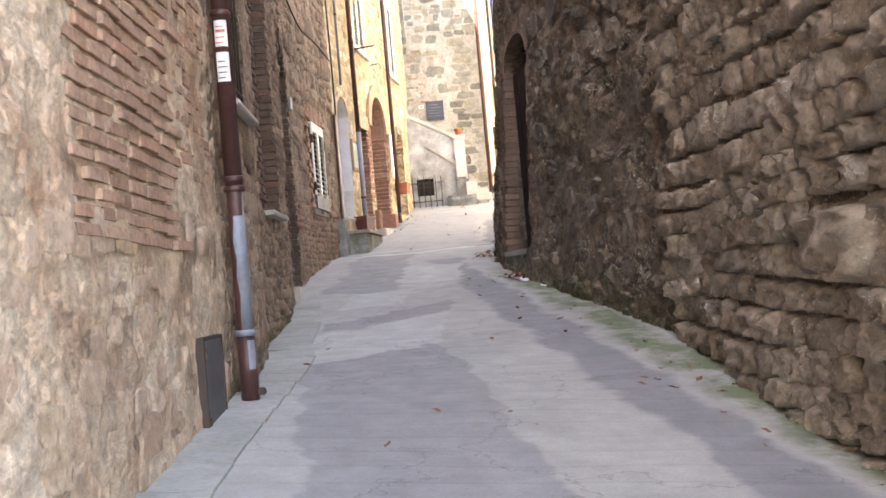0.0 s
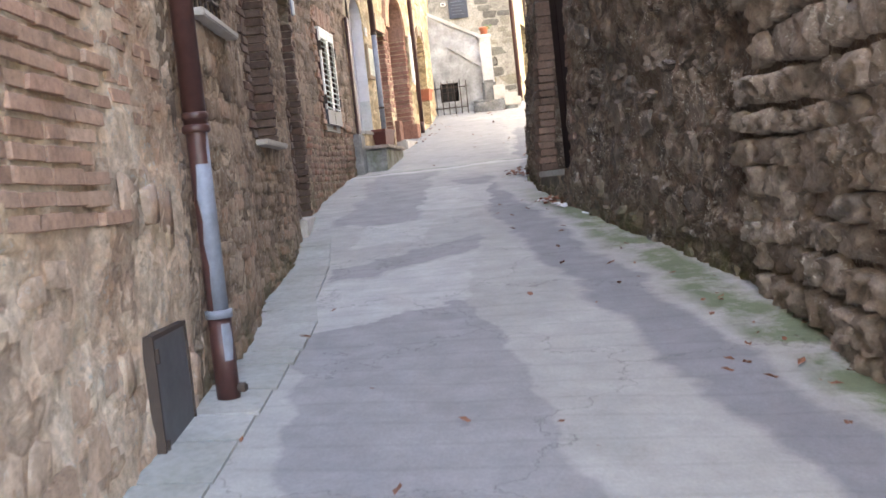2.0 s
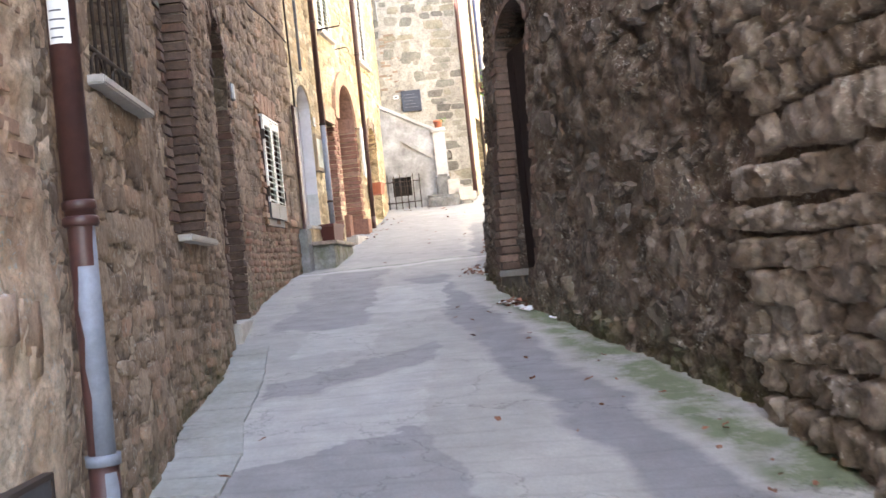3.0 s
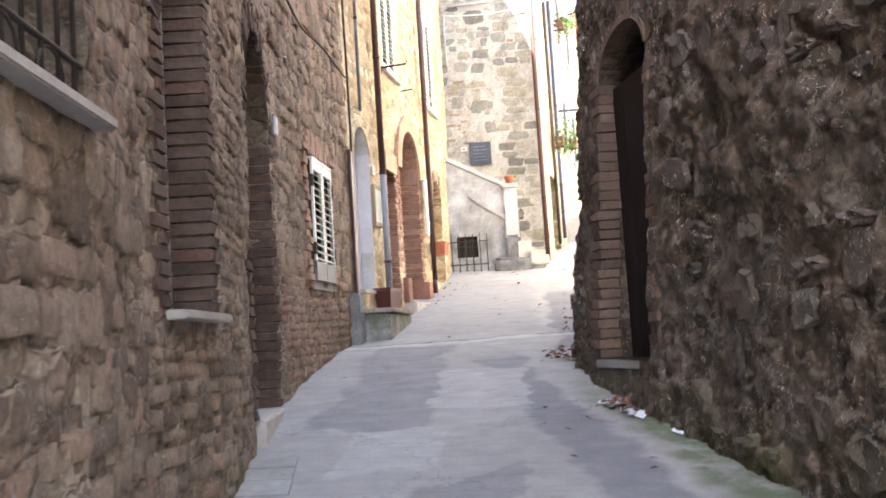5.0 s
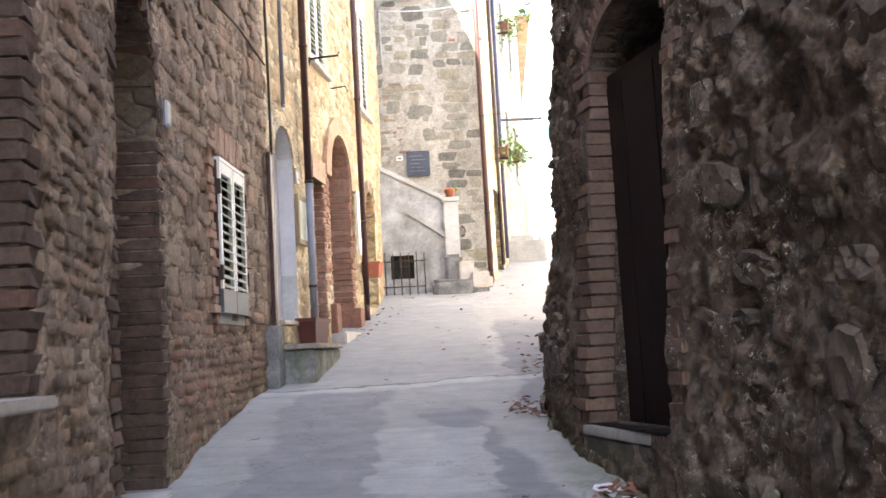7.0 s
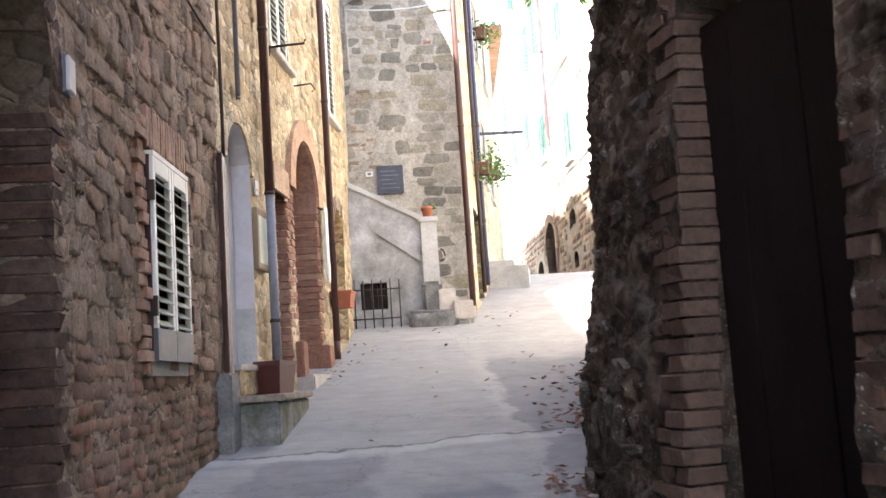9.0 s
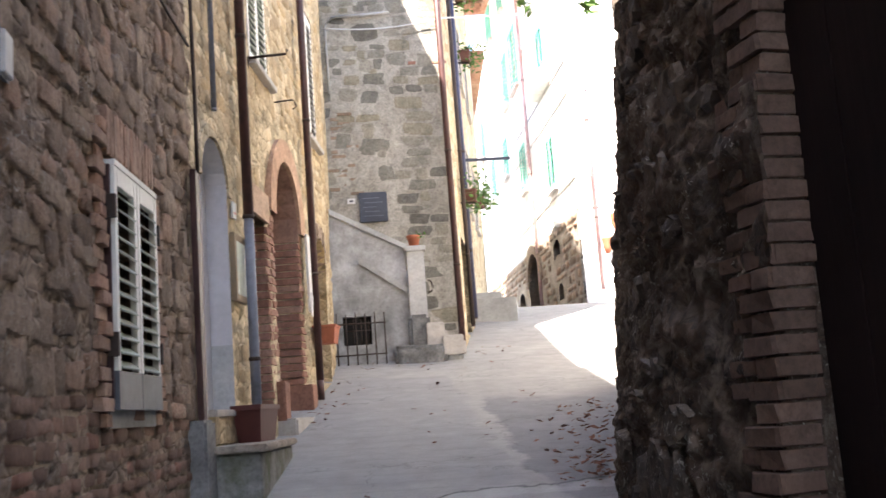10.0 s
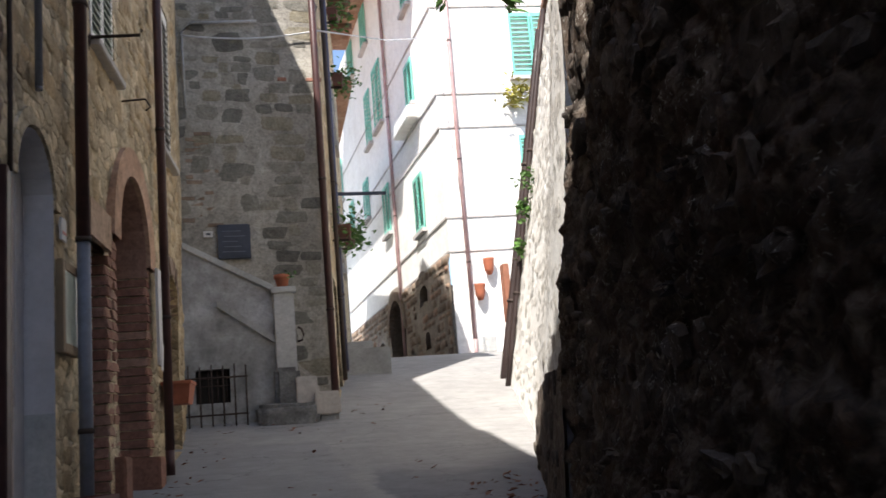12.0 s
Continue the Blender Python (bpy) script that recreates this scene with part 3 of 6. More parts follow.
house_r = thing("rough_stone_house", "tall house of rough-hewn stone blocks and rubble, darkened for shade", "house")
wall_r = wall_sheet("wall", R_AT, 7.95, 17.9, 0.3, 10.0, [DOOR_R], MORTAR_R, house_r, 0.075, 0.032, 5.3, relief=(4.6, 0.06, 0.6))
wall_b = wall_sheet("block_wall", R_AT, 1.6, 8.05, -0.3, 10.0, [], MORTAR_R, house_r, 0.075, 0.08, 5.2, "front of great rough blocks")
close_house(house_r, RIGHT_X, -1, 1.6, 17.9, -0.3, 10.0, 6, MORTAR_R, 0.12, R_AT)
garden = thing("pale_house", "house with pale rough stone wall leaning back in sun", "house")
# dark strip at the pale wall's foot stands in for the shadow there
SHADE_AT = curve_wall(lambda y: RIGHT_X(y) - 0.04, -1)
LEAN[SHADE_AT] = LEAN[R_AT]
wall_shade = wall_sheet("plinth", SHADE_AT, 17.8, 21.4, 1.5, 3.3, [], MORTAR_R, garden, 0.02, 0.1, 6.6, "dark rubble strip painting shade on the pale wall's foot")
wall_g = wall_sheet("wall", R_AT, 17.9, 27.0, 1.5, 9.6, [], PALE_R, garden, 0.025, 0.14, 9.6)
close_house(garden, RIGHT_X, -1, 17.9, 27.0, 1.5, 9.6, 5, PALE_R, 0.0, R_AT)

# tower at the lane's bend
T_AT = flat_wall((-1.2, 24.97), (1.12, 24.97))
T2_AT = flat_wall((1.12, 24.97), (2.7, 34.0))
tower = thing("tower_house", "tall grey rubble stone house with an outside staircase", "house")
wall_t = wall_sheet("wall", T_AT, 0.0, 2.32, 2.8, 13.5, [], MORTAR_T, tower, 0.02, 0.15, 9.5)
DOOR_T2 = hole(0.75, 1.9, 3.75, 5.35, 0.0, 0.3)
wall_t2 = wall_sheet("side_wall", T2_AT, 0.0, 9.1, 2.8, 12.4, [DOOR_T2], MORTAR_Y, tower, 0.015, 0.2, 9.0)

# white house beyond the crest
white = thing("white_house", "tall white rendered house with green shutters in full sun", "house")
CORNER = (5.15, 34.0)
W_AT = flat_wall(CORNER, (14.0, 33.2))
WL_AT = flat_wall((5.0, 58.0), CORNER)
wall_sheet("wall", W_AT, 0.0, 9.2, 4.0, 17.5, [], WHITE_R, white, 0.006, 0.5, 4.2)
wall_sheet("side_wall", WL_AT, 0.0, 24.0, 7.15, 17.5, [], WHITE_R, white, 0.006, 0.5, 7.7)


# ---- fittings ----
def on_wall(at, u0, u1, z0, z1, out0, out1, mat, parent, name, label="", bevel=0.0, tilt=0.0):
    """A block on a wall, between two distances out from it."""
    m = frame_at(at, (u0 + u1) / 2, (z0 + z1) / 2)
    m = m @ Matrix.Translation((0, -(out0 + out1) / 2, 0)) @ Matrix.Rotation(tilt, 4, "Y")
    a, c = at(u0)[0], at(u1)[0]
    bm = bmesh.new()
    bmesh.ops.create_cube(bm, size=1.0, matrix=m @ Matrix.Diagonal(((c - a).length, abs(out1 - out0), z1 - z0, 1)))
    if bevel:
        bmesh.ops.bevel(bm, geom=bm.edges[:], offset=bevel, segments=2, affect="EDGES", clamp_overlap=True)
    return part(name, bm, mat, parent, label)


def arc_part(name, x, y, r, z0, z1, a0, a1, mat, parent, label="", n=10, ragged=0.0):
    """A piece of a tube's skin; angles in degrees, 0 towards +x, -90 towards the lower end of the lane."""
    bm = bmesh.new()
    rows = []
    for k in range(9):
        z = z0 + (z1 - z0) * k / 8
        jit = ragged * noise.noise(Vector((z * 6, x, 3)))
        rows.append([bm.verts.new((x + r * math.cos(radians(a)), y + r * math.sin(radians(a)), z)) for a in np.linspace(a0, a1 + jit, n)])
    for p, q in zip(rows, rows[1:]):
        for i in range(n - 1):
            bm.faces.new((p[i], p[i + 1], q[i + 1], q[i]))
    return part(name, bm, mat, parent, label, True)


def downpipe(x, y, z_split, z0, z1, r, low, high, label, brackets, out=0.1):
    ob = thing("downpipe", label, "downpipe", at=(x, y, z0))
    if z_split > z0:
        part("lower_pipe", tube_bm([(x, y, z0), (x, y, z_split)], r * 0.97, 16), low, ob)
    part("upper_pipe", tube_bm([(x, y, z_split), (x, y, z1)], r, 16), high, ob)
    for z in brackets:
        part("bracket", tube_bm([(x, y, z - 0.016), (x, y, z + 0.016)], r * 1.16, 16), IRON, ob)
    return ob


# near downpipe with worn paint and two stickers
PA = (-0.915, 6.144)
pipe_a = thing("downpipe", "brown downpipe with peeling paint, grey metal showing, two stickers", "downpipe", at=(*PA, 0.7))
part("upper_pipe", tube_bm([(*PA, 2.1), (*PA, 9.0)], 0.056, 18), PIPE_B, pipe_a)
part("middle_pipe", tube_bm([(*PA, 1.2), (*PA, 2.12)], 0.05, 18), ZINC, pipe_a, "bare grey zinc pipe")
arc_part("old_paint", *PA, 0.0515, 1.22, 2.1, 150, 262, PIPE_B, pipe_a, "peeling brown paint", 12, 55)
arc_part("old_paint", *PA, 0.0518, 1.93, 2.1, 255, 330, PIPE_B, pipe_a, "peeling brown paint", 8, 30)
part("lower_pipe", tube_bm([(*PA, 0.79), (*PA, 1.22)], 0.057, 18), PIPE_B, pipe_a)
arc_part("bare_patch", *PA, 0.0578, 0.98, 1.16, 290, 335, ZINC, pipe_a, "", 6, 20)
for z, rr in ((2.1, 0.068), (2.16, 0.064), (3.2, 0.064)):
    part("collar", tube_bm([(*PA, z - 0.02), (*PA, z - 0.012), (*PA, z + 0.012), (*PA, z + 0.02)], [rr - 0.008, rr, rr, rr - 0.008], 18), PIPE_B, pipe_a)
part("clamp", tube_bm([(*PA, 1.185), (*PA, 1.225)], 0.066, 18), ZINC, pipe_a, "grey metal clamp")
part("clamp_bolt", box_bm((PA[0] + 0.075, PA[1] - 0.01, 0.84), (0.05, 0.04, 0.045), bevel=0.008), IRON, pipe_a, "rusty bolt")
part("shoe", tube_bm([(*PA, 0.8), (PA[0] + 0.005, PA[1] - 0.02, 0.745), (PA[0] + 0.06, PA[1] - 0.06, 0.7)], [0.052, 0.054, 0.05], 14, cap=False), plain("chipped_white_rust", (0.5, 0.48, 0.46), 0.7, second=(0.2, 0.07, 0.035)), pipe_a, "chipped white and rusty outlet")
for z0, z1, red in ((2.985, 3.15, True), (2.765, 2.95, False)):
    st = arc_part("sticker", *PA, 0.0575, z0, z1, 232, 318, WHITE_P, pipe_a, "white printed sticker", 12)
    INK_R = plain("red_ink", (0.55, 0.1, 0.09), 0.6)
    INK_K = plain("dark_ink", (0.06, 0.06, 0.07), 0.6)
    for k in range(4):
        zz = z0 + 0.02 + k * 0.034
        arc_part("print_bar", *PA, 0.0582, zz, zz + (0.018 if red and k == 2 else 0.007), 242, 290 + 6 * (k % 3), INK_R if red else INK_K, st, "", 6)

# metal hatch low on the wall
hatch = thing("wall_hatch", "small dark grey metal service hatch low in the wall", "hatch", at=(LEFT_X(5.6), 5.6, 0.62))
on_wall(L_AT, 5.37, 5.85, 0.64, 1.2, -0.06, 0.022, plain("dark_grey_sheet", (0.09, 0.09, 0.095), 0.5, 0.3), hatch, "door")
for a, c, z0, z1 in ((5.35, 5.37, 0.62, 1.22), (5.85, 5.87, 0.62, 1.22), (5.37, 5.85, 1.2, 1.22), (5.37, 5.85, 0.62, 0.64)):
    on_wall(L_AT, a, c, z0, z1, -0.06, 0.028, IRON, hatch, "frame")
for z in (0.72, 1.1):
    on_wall(L_AT, 5.39, 5.405, z, z + 0.06, 0.0, 0.034, IRON, hatch, "hinge")


def sill_at(at, o, parent, over=0.08, out=0.1, thick=0.055):
    return on_wall(at, o["u0"] - over, o["u1"] + over, o["bottom"] - thick, o["bottom"] + 0.004, -o["depth"] + 0.02, out, SILL, parent, "sill", "pale stone sill", 0.008)


def window_frame(at, o, parent, mat, out, width=0.06, mullion=True):
    w = link("window", None, parent)
    u0, u1, z0, z1 = o["u0"], o["u1"], o["bottom"], o["top"]
    bars = [(u0, u0 + width, z0, z1), (u1 - width, u1, z0, z1), (u0 + width, u1 - width, z0, z0 + width), (u0 + width, u1 - width, z1 - width, z1)]
    if mullion:
        bars.append(((u0 + u1) / 2 - 0.04, (u0 + u1) / 2 + 0.04, z0 + width, z1 - width))
    for a, c, b0, b1 in bars:
        on_wall(at, a, c, b0, b1, out - 0.05, out, mat, w, "frame")
    on_wall(at, u0 + width, u1 - width, z0 + width, z1 - width, out - 0.035, out - 0.03, GLASS, w, "pane")
    return w


def glass_mat():
    m, t, b = nodes_of("old_window_glass")
    b.inputs["Base Color"].default_value = (0.03, 0.035, 0.035, 1)
    b.inputs["Roughness"].default_value = 0.08
    b.inputs["Specular IOR Level"].default_value = 0.5
    return m


GLASS = glass_mat()
GREY_WOOD = timber("grey_board_timber", (0.1, 0.09, 0.08), (0.19, 0.175, 0.155))

# barred window
sill_at(L_AT, WIN_1, house_l, 0.07, 0.07, 0.04)
win1 = link("window", None, house_l, "barred window with grey board shutters")
for k in range(5):
    a = WIN_1["u0"] + 0.01 + k * 0.16
    on_wall(L_AT, a, a + 0.148, WIN_1["bottom"], WIN_1["top"], -0.26, -0.22 - 0.01 * (k % 2), GREY_WOOD, win1, "shutter_board")
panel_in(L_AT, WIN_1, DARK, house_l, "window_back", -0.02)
for k in range(6):
    u = WIN_1["u0"] + 0.06 + k * 0.14
    p = frame_at(L_AT, u, 0, -0.03).translation
    part("grille_bar", tube_bm([(p.x, p.y, WIN_1["bottom"]), (p.x, p.y, WIN_1["top"])], 0.009, 8), IRON, win1)
for z in (2.98, 3.6, 4.2):
    pts = [frame_at(L_AT, u, z, -0.03).translation for u in np.linspace(WIN_1["u0"], WIN_1["u1"], 5)]
    part("grille_rail", tube_bm(pts, 0.012, 8), IRON, win1)
for u in (7.1, 7.45):
    pts = [frame_at(L_AT, u + 0.11 * math.cos(a), 2.86 + 0.11 * math.sin(a), -0.028).translation for a in np.linspace(0, math.pi, 9)]
    part("grille_scroll", tube_bm(pts, 0.007, 6), IRON, win1)

# tall niche window
sill_at(L_AT, WIN_2, house_l, 0.05, 0.08, 0.04)
window_frame(L_AT, WIN_2, house_l, FRAME_G, -0.22, 0.075)
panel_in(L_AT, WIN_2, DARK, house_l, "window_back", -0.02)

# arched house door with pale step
panel_in(L_AT, DOOR_1, DOOR_D, house_l, "door", 0.0, "dark timber door in deep arch, blackened for shade")
on_wall(L_AT, DOOR_1["u0"] - 0.02, DOOR_1["u1"] + 0.06, 1.24, 1.53, -0.5, 0.05, SILL, house_l, "doorstep", "pale stone doorstep", 0.012)
plate = thing("wall_plate", "small white enamel plate on stone wall", "sign", at=(LEFT_X(13.0), 13.0, 3.85))
on_wall(L_AT, 12.96, 13.07, 3.85, 4.01, 0.03, 0.05, WHITE_P, plate, "plate", bevel=0.004)
on_wall(L_AT, 12.95, 13.08, 3.84, 4.02, 0.02, 0.032, ZINC, plate, "backing")


def louvre_leaf(at, u0, u1, z0, z1, out, frame_mat, slat_mat, parent, slats=14, foot=0.19, foot_mat=None):
    leaf = link("shutter_leaf", None, parent)
    w = 0.055
    for a, c, b0, b1 in ((u0, u0 + w, z0, z1), (u1 - w, u1, z0, z1), (u0 + w, u1 - w, z1 - 0.1, z1)):
        on_wall(at, a, c, b0, b1, out - 0.035, out, frame_mat, leaf, "stile", bevel=0.004)
    on_wall(at, u0, u1, z0 - 0.002, z0 + foot, out - 0.03, out + 0.004, foot_mat or frame_mat, leaf, "foot_panel")
    span = (z1 - 0.1) - (z0 + foot)
    m = frame_at(at, (u0 + u1) / 2, 0, out - 0.018)
    width = (at(u1)[0] - at(u0)[0]).length - 2 * w
    for k in range(slats):
        z = z0 + foot + (k + 0.5) * span / slats
        mm = m.copy()
        mm.translation.z = z
        part("slat", box_bm((0, 0, 0), (width, 0.066, 0.009), mm @ Matrix.Rotation(radians(40), 4, "X")), slat_mat, leaf)
    return leaf


shut = link("shutters", None, house_l, "cream louvred shutters with grey foot panels")
FOOT = plain("grey_foot_paint", (0.11, 0.12, 0.135), 0.5, 0.1)
panel_in(L_AT, WIN_SH, DARK, house_l, "window_back", -0.02)
louvre_leaf(L_AT, 14.62, 15.05, 2.69, 3.93, 0.06, SHUT_W, SHUT_G, shut, 13, 0.19, FOOT)
louvre_leaf(L_AT, 15.06, 15.49, 2.69, 3.93, 0.06, SHUT_W, SHUT_G, shut, 13, 0.19, FOOT)
for u in (14.6, 15.485):
    on_wall(L_AT, u, u + 0.025, 2.7, 3.93, -0.05, 0.04, PIPE_B, shut, "casing")
on_wall(L_AT, 14.62, 15.49, 3.93, 3.96, 0.0, 0.064, SHUT_W, shut, "head_rail")
for u in (14.6, 15.5):
    for z in (2.95, 3.65):
        on_wall(L_AT, u - 0.015, u + 0.015, z, z + 0.12, 0.02, 0.072, IRON, shut, "hinge")

# cable cover and stub pier between the two houses
cover = thing("cable_cover", "brown metal cable cover strip with cable above", "cable cover", at=(LEFT_X(16.6), 16.6, 2.6))
on_wall(L_AT, 16.57, 16.66, 2.62, 4.38, 0.0, 0.045, PIPE_B, cover, "cover", bevel=0.006)
on_wall(L_AT, 16.66, 16.668, 2.62, 4.38, 0.0, 0.048, plain("pale_edge", (0.55, 0.45, 0.4), 0.5), cover, "edge")
pts = [frame_at(L_AT, 16.6 + 0.03 * math.sin(z * 1.7), z, 0.045).translation for z in np.arange(4.36, 8.0, 0.3)]
part("cable", tube_bm(pts, 0.014, 8), IRON, cover)
CEMENT_D = masonry("dark_cement", [(0.16, 0.155, 0.15), (0.22, 0.215, 0.205), (0.28, 0.275, 0.26)], bump=0.006)
pier = thing("cement_pier", "low grey cement stub pier against the wall", "pier", at=(LEFT_X(16.45), 16.45, 1.95))
on_wall(L_AT, 16.36, 16.62, 1.7, 2.62, -0.05, 0.11, CEMENT_D, pier, "block", bevel=0.02)

# bench block with slab below the white door
bench = thing("bench_block", "grey cement block with stone slab top and moss", "bench", at=(-1.35, 17.3, 2.0))


def prism(name, ring, z0, z1, mat, parent, label="", bevel=0.0):
    bm = bmesh.new()
    lo = [bm.verts.new((x, y, z0(x, y) if callable(z0) else z0)) for x, y in ring]
    hi = [bm.verts.new((x, y, z1)) for x, y in ring]
    bm.faces.new(hi)
    bm.faces.new(lo[::-1])
    n = len(ring)
    for i in range(n):
        bm.faces.new((lo[i], lo[(i + 1) % n], hi[(i + 1) % n], hi[i]))
    bmesh.ops.recalc_face_normals(bm, faces=bm.faces)
    if bevel:
        bmesh.ops.bevel(bm, geom=bm.edges[:], offset=bevel, segments=2, affect="EDGES", clamp_overlap=True)
    return part(name, bm, mat, parent, label)


CEMENT_M = masonry("mossy_cement", [(0.15, 0.15, 0.14), (0.21, 0.21, 0.195), (0.27, 0.27, 0.25)], bump=0.008, moss=(0.12, 0.25, 0.55))
prism("block", [(-1.72, 16.6), (-1.2, 16.56), (-1.1, 18.16), (-1.55, 18.2)], lambda x, y: road_z(x, y) - 0.1, 2.38, CEMENT_M, bench, "", 0.015)
prism("slab", [(-1.74, 16.55), (-1.15, 16.51), (-1.06, 18.2), (-1.55, 18.24)], 2.382, 2.435, masonry("worn_brown_slab", [(0.24, 0.2, 0.165), (0.31, 0.265, 0.22), (0.37, 0.32, 0.275)], bump=0.006), bench, "worn brownish stone slab", 0.012)


def lining(at, o, z0, arch, mat, parent, name, label="", z1=None):
    """Plaster on the sides and soffit of an opening."""
    c = (o["u0"] + o["u1"]) / 2
    _, n = at(c)
    top = z1 or o["top"]
    path = [(o["u1"] - 0.012, z) for z in np.linspace(z0, top, 4)]
    if arch:
        path += [(u, arch_top(o, u) - 0.014) for u in (o["u0"] + (o["u1"] - o["u0"]) * k for k in (0.98, 0.93, 0.85, 0.73, 0.6, 0.5, 0.4, 0.27, 0.15, 0.07, 0.02))]
        path += [(o["u0"] + 0.012, z) for z in np.linspace(top, z0, 4)]
    bm = bmesh.new()
    rows = [[bm.verts.new(Vector((at(u)[0].x, at(u)[0].y, z)) + n * d) for d in (0.012, -o["depth"] + 0.03)] for u, z in path]
    for p, q in zip(rows, rows[1:]):
        bm.faces.new((p[0], p[1], q[1], q[0]))
    return part(name, bm, mat, parent, label)


panel_in(L_AT, DOOR_2, DOOR_W, house_y, "door", 0.04, "whitish painted door with grey worn foot")
on_wall(L_AT, 16.84, 17.6, 2.68, 3.25, -0.175, -0.165, CEMENT_P, house_y, "door_foot", "grey worn lower panel")
on_wall(L_AT, 16.8, 17.64, 2.44, 2.685, -0.2, 0.06, MORTAR_Y, house_y, "threshold", "stone threshold", 0.012)
on_wall(L_AT, 16.78, 17.66, 2.64, 2.69, -0.2, 0.08, SILL, house_y, "threshold_slab", "", 0.006)
lining(L_AT, DOOR_2, 3.2, True, DOOR_W, house_y, "jamb_plaster", "whitish plastered door reveal")
lining(L_AT, DOOR_2, 2.69, False, CEMENT_P, house_y, "jamb_foot", "grey worn foot of the reveal", 3.2)
lining(L_AT, DOOR_4, 4.55, True, MATS["brick_red", "object"], house_y, "arch_soffit", "red brick underside of the arch")
on_wall(L_AT, 17.0, 17.08, 3.45, 3.52, -0.17, -0.14, IRON, house_y, "door_knob")


def planter(name, label, x, y, z, w, d, h, rz=0.0, plants=0, mat=None, group=""):
    """A tapered box planter with a rim, hollow, with soil."""
    ob = thing(name, label, "flower pot", group, at=(x, y, z))
    bm = bmesh.new()
    m = Matrix.Translation((x, y, z)) @ Matrix.Rotation(radians(rz), 4, "Z")
    levels = [(0.78, 0.0), (0.97, h * 0.86), (1.06, h * 0.86), (1.06, h), (0.94, h), (0.9, h * 0.85)]
    rings = [[bm.verts.new(m @ Vector((sx * w / 2 * k, sy * d / 2 * k, zz))) for sx, sy in ((-1, -1), (1, -1), (1, 1), (-1, 1))] for k, zz in levels]
    for a, c in zip(rings, rings[1:]):
        for i in range(4):
            bm.faces.new((a[i], a[(i + 1) % 4], c[(i + 1) % 4], c[i]))
    bm.faces.new(rings[0][::-1])
    part("box", bm, mat or TERRA, ob)
    bm = bmesh.new()
    bm.faces.new([bm.verts.new(m @ Vector((sx * w / 2 * 0.91, sy * d / 2 * 0.91, h * 0.86))) for sx, sy in ((-1, -1), (1, -1), (1, 1), (-1, 1))])
    part("soil", bm, DARK, ob)
    if plants:
        leaf_clump("plant", (x, y, z + h), w * 0.7, plants, ob)
    return ob


def leaf_clump(name, c, r, n, parent, mat=None, size=0.05, droop=0.0, label=""):
    bm = bmesh.new()
    for _ in range(n):
        d = Vector((random.gauss(0, 0.5), random.gauss(0, 0.5), random.gauss(0.2, 0.45)))
        p = Vector(c) + d * r - Vector((0, 0, droop * random.random()))
        s = size * random.uniform(0.6, 1.4)
        q = Euler((random.uniform(-1, 1), random.uniform(-1, 1), random.uniform(0, 6.3))).to_matrix()
        vs = [bm.verts.new(p + q @ Vector(v) * s) for v in ((0, -1, 0), (0.5, -0.2, 0.12), (0.42, 0.4, 0.1), (0, 1, -0.08), (-0.42, 0.4, 0.1), (-0.5, -0.2, 0.12))]
        bm.faces.new((vs[0], vs[1], vs[2], vs[3]))
        bm.faces.new((vs[0], vs[3], vs[4], vs[5]))
    for _ in range(5):
        e = Vector(c) + Vector((random.gauss(0, 0.4), random.gauss(0, 0.4), random.uniform(0, 0.6))) * r
        tube_bm([c, (Vector(c) + e) / 2 + Vector((0, 0, 0.03)), e], 0.004, 5, bm)
    return part(name, bm, mat or LEAF_G, parent, label, kind="stuff")


POT_D = plain("dark_red_plastic", (0.085, 0.022, 0.018), 0.55, vary=0.15)
planter("planter_box", "dark red square planter on the bench slab", -1.33, 17.62, 2.436, 0.22, 0.62, 0.28, -8, 0, POT_D)
plate2 = thing("wall_plate", "small white plate with red edge beside white door", "sign", at=(LEFT_X(17.76), 17.76, 4.25))
on_wall(L_AT, 17.7, 17.82, 4.24, 4.38, 0.02, 0.035, WHITE_P, plate2, "plate", bevel=0.003)
on_wall(L_AT, 17.72, 17.8, 4.28, 4.295, 0.035, 0.038, plain("faint_red", (0.6, 0.25, 0.22), 0.6), plate2, "print_bar")

case = thing("wall_case", "wood-framed glazed notice box on ochre wall", "display case", at=(LEFT_X(17.9), 17.9, 3.55))
for a, c, z0, z1 in ((17.68, 17.74, 3.56, 4.12), (18.04, 18.1, 3.56, 4.12), (17.74, 18.04, 4.06, 4.12), (17.74, 18.04, 3.56, 3.62)):
    on_wall(L_AT, a, c, z0, z1, 0.0, 0.045, timber("pale_frame_timber", (0.22, 0.16, 0.1), (0.34, 0.26, 0.17)), case, "frame", bevel=0.005)
on_wall(L_AT, 17.74, 18.04, 3.62, 4.06, 0.0, 0.04, plain("pale_green_sheet", (0.5, 0.55, 0.45), 0.3), case, "notice")

# downpipes of the ochre house
downpipe(-1.36, 18.0, 4.3, 2.44, 10.95, 0.043, ZINC, PIPE_B, "brown downpipe with grey zinc lower length", (3.1, 4.3, 5.9, 7.6))
downpipe(-0.95, 20.97, 3.0, 2.78, 10.95, 0.042, PIPE_B, PIPE_B, "brown downpipe on ochre stone wall", (4.2, 6.0, 7.9))
downpipe(-1.5, 17.15, 5.0, 4.98, 10.95, 0.022, ZINC, ZINC, "thin grey conduit high on the wall", (6.2,))

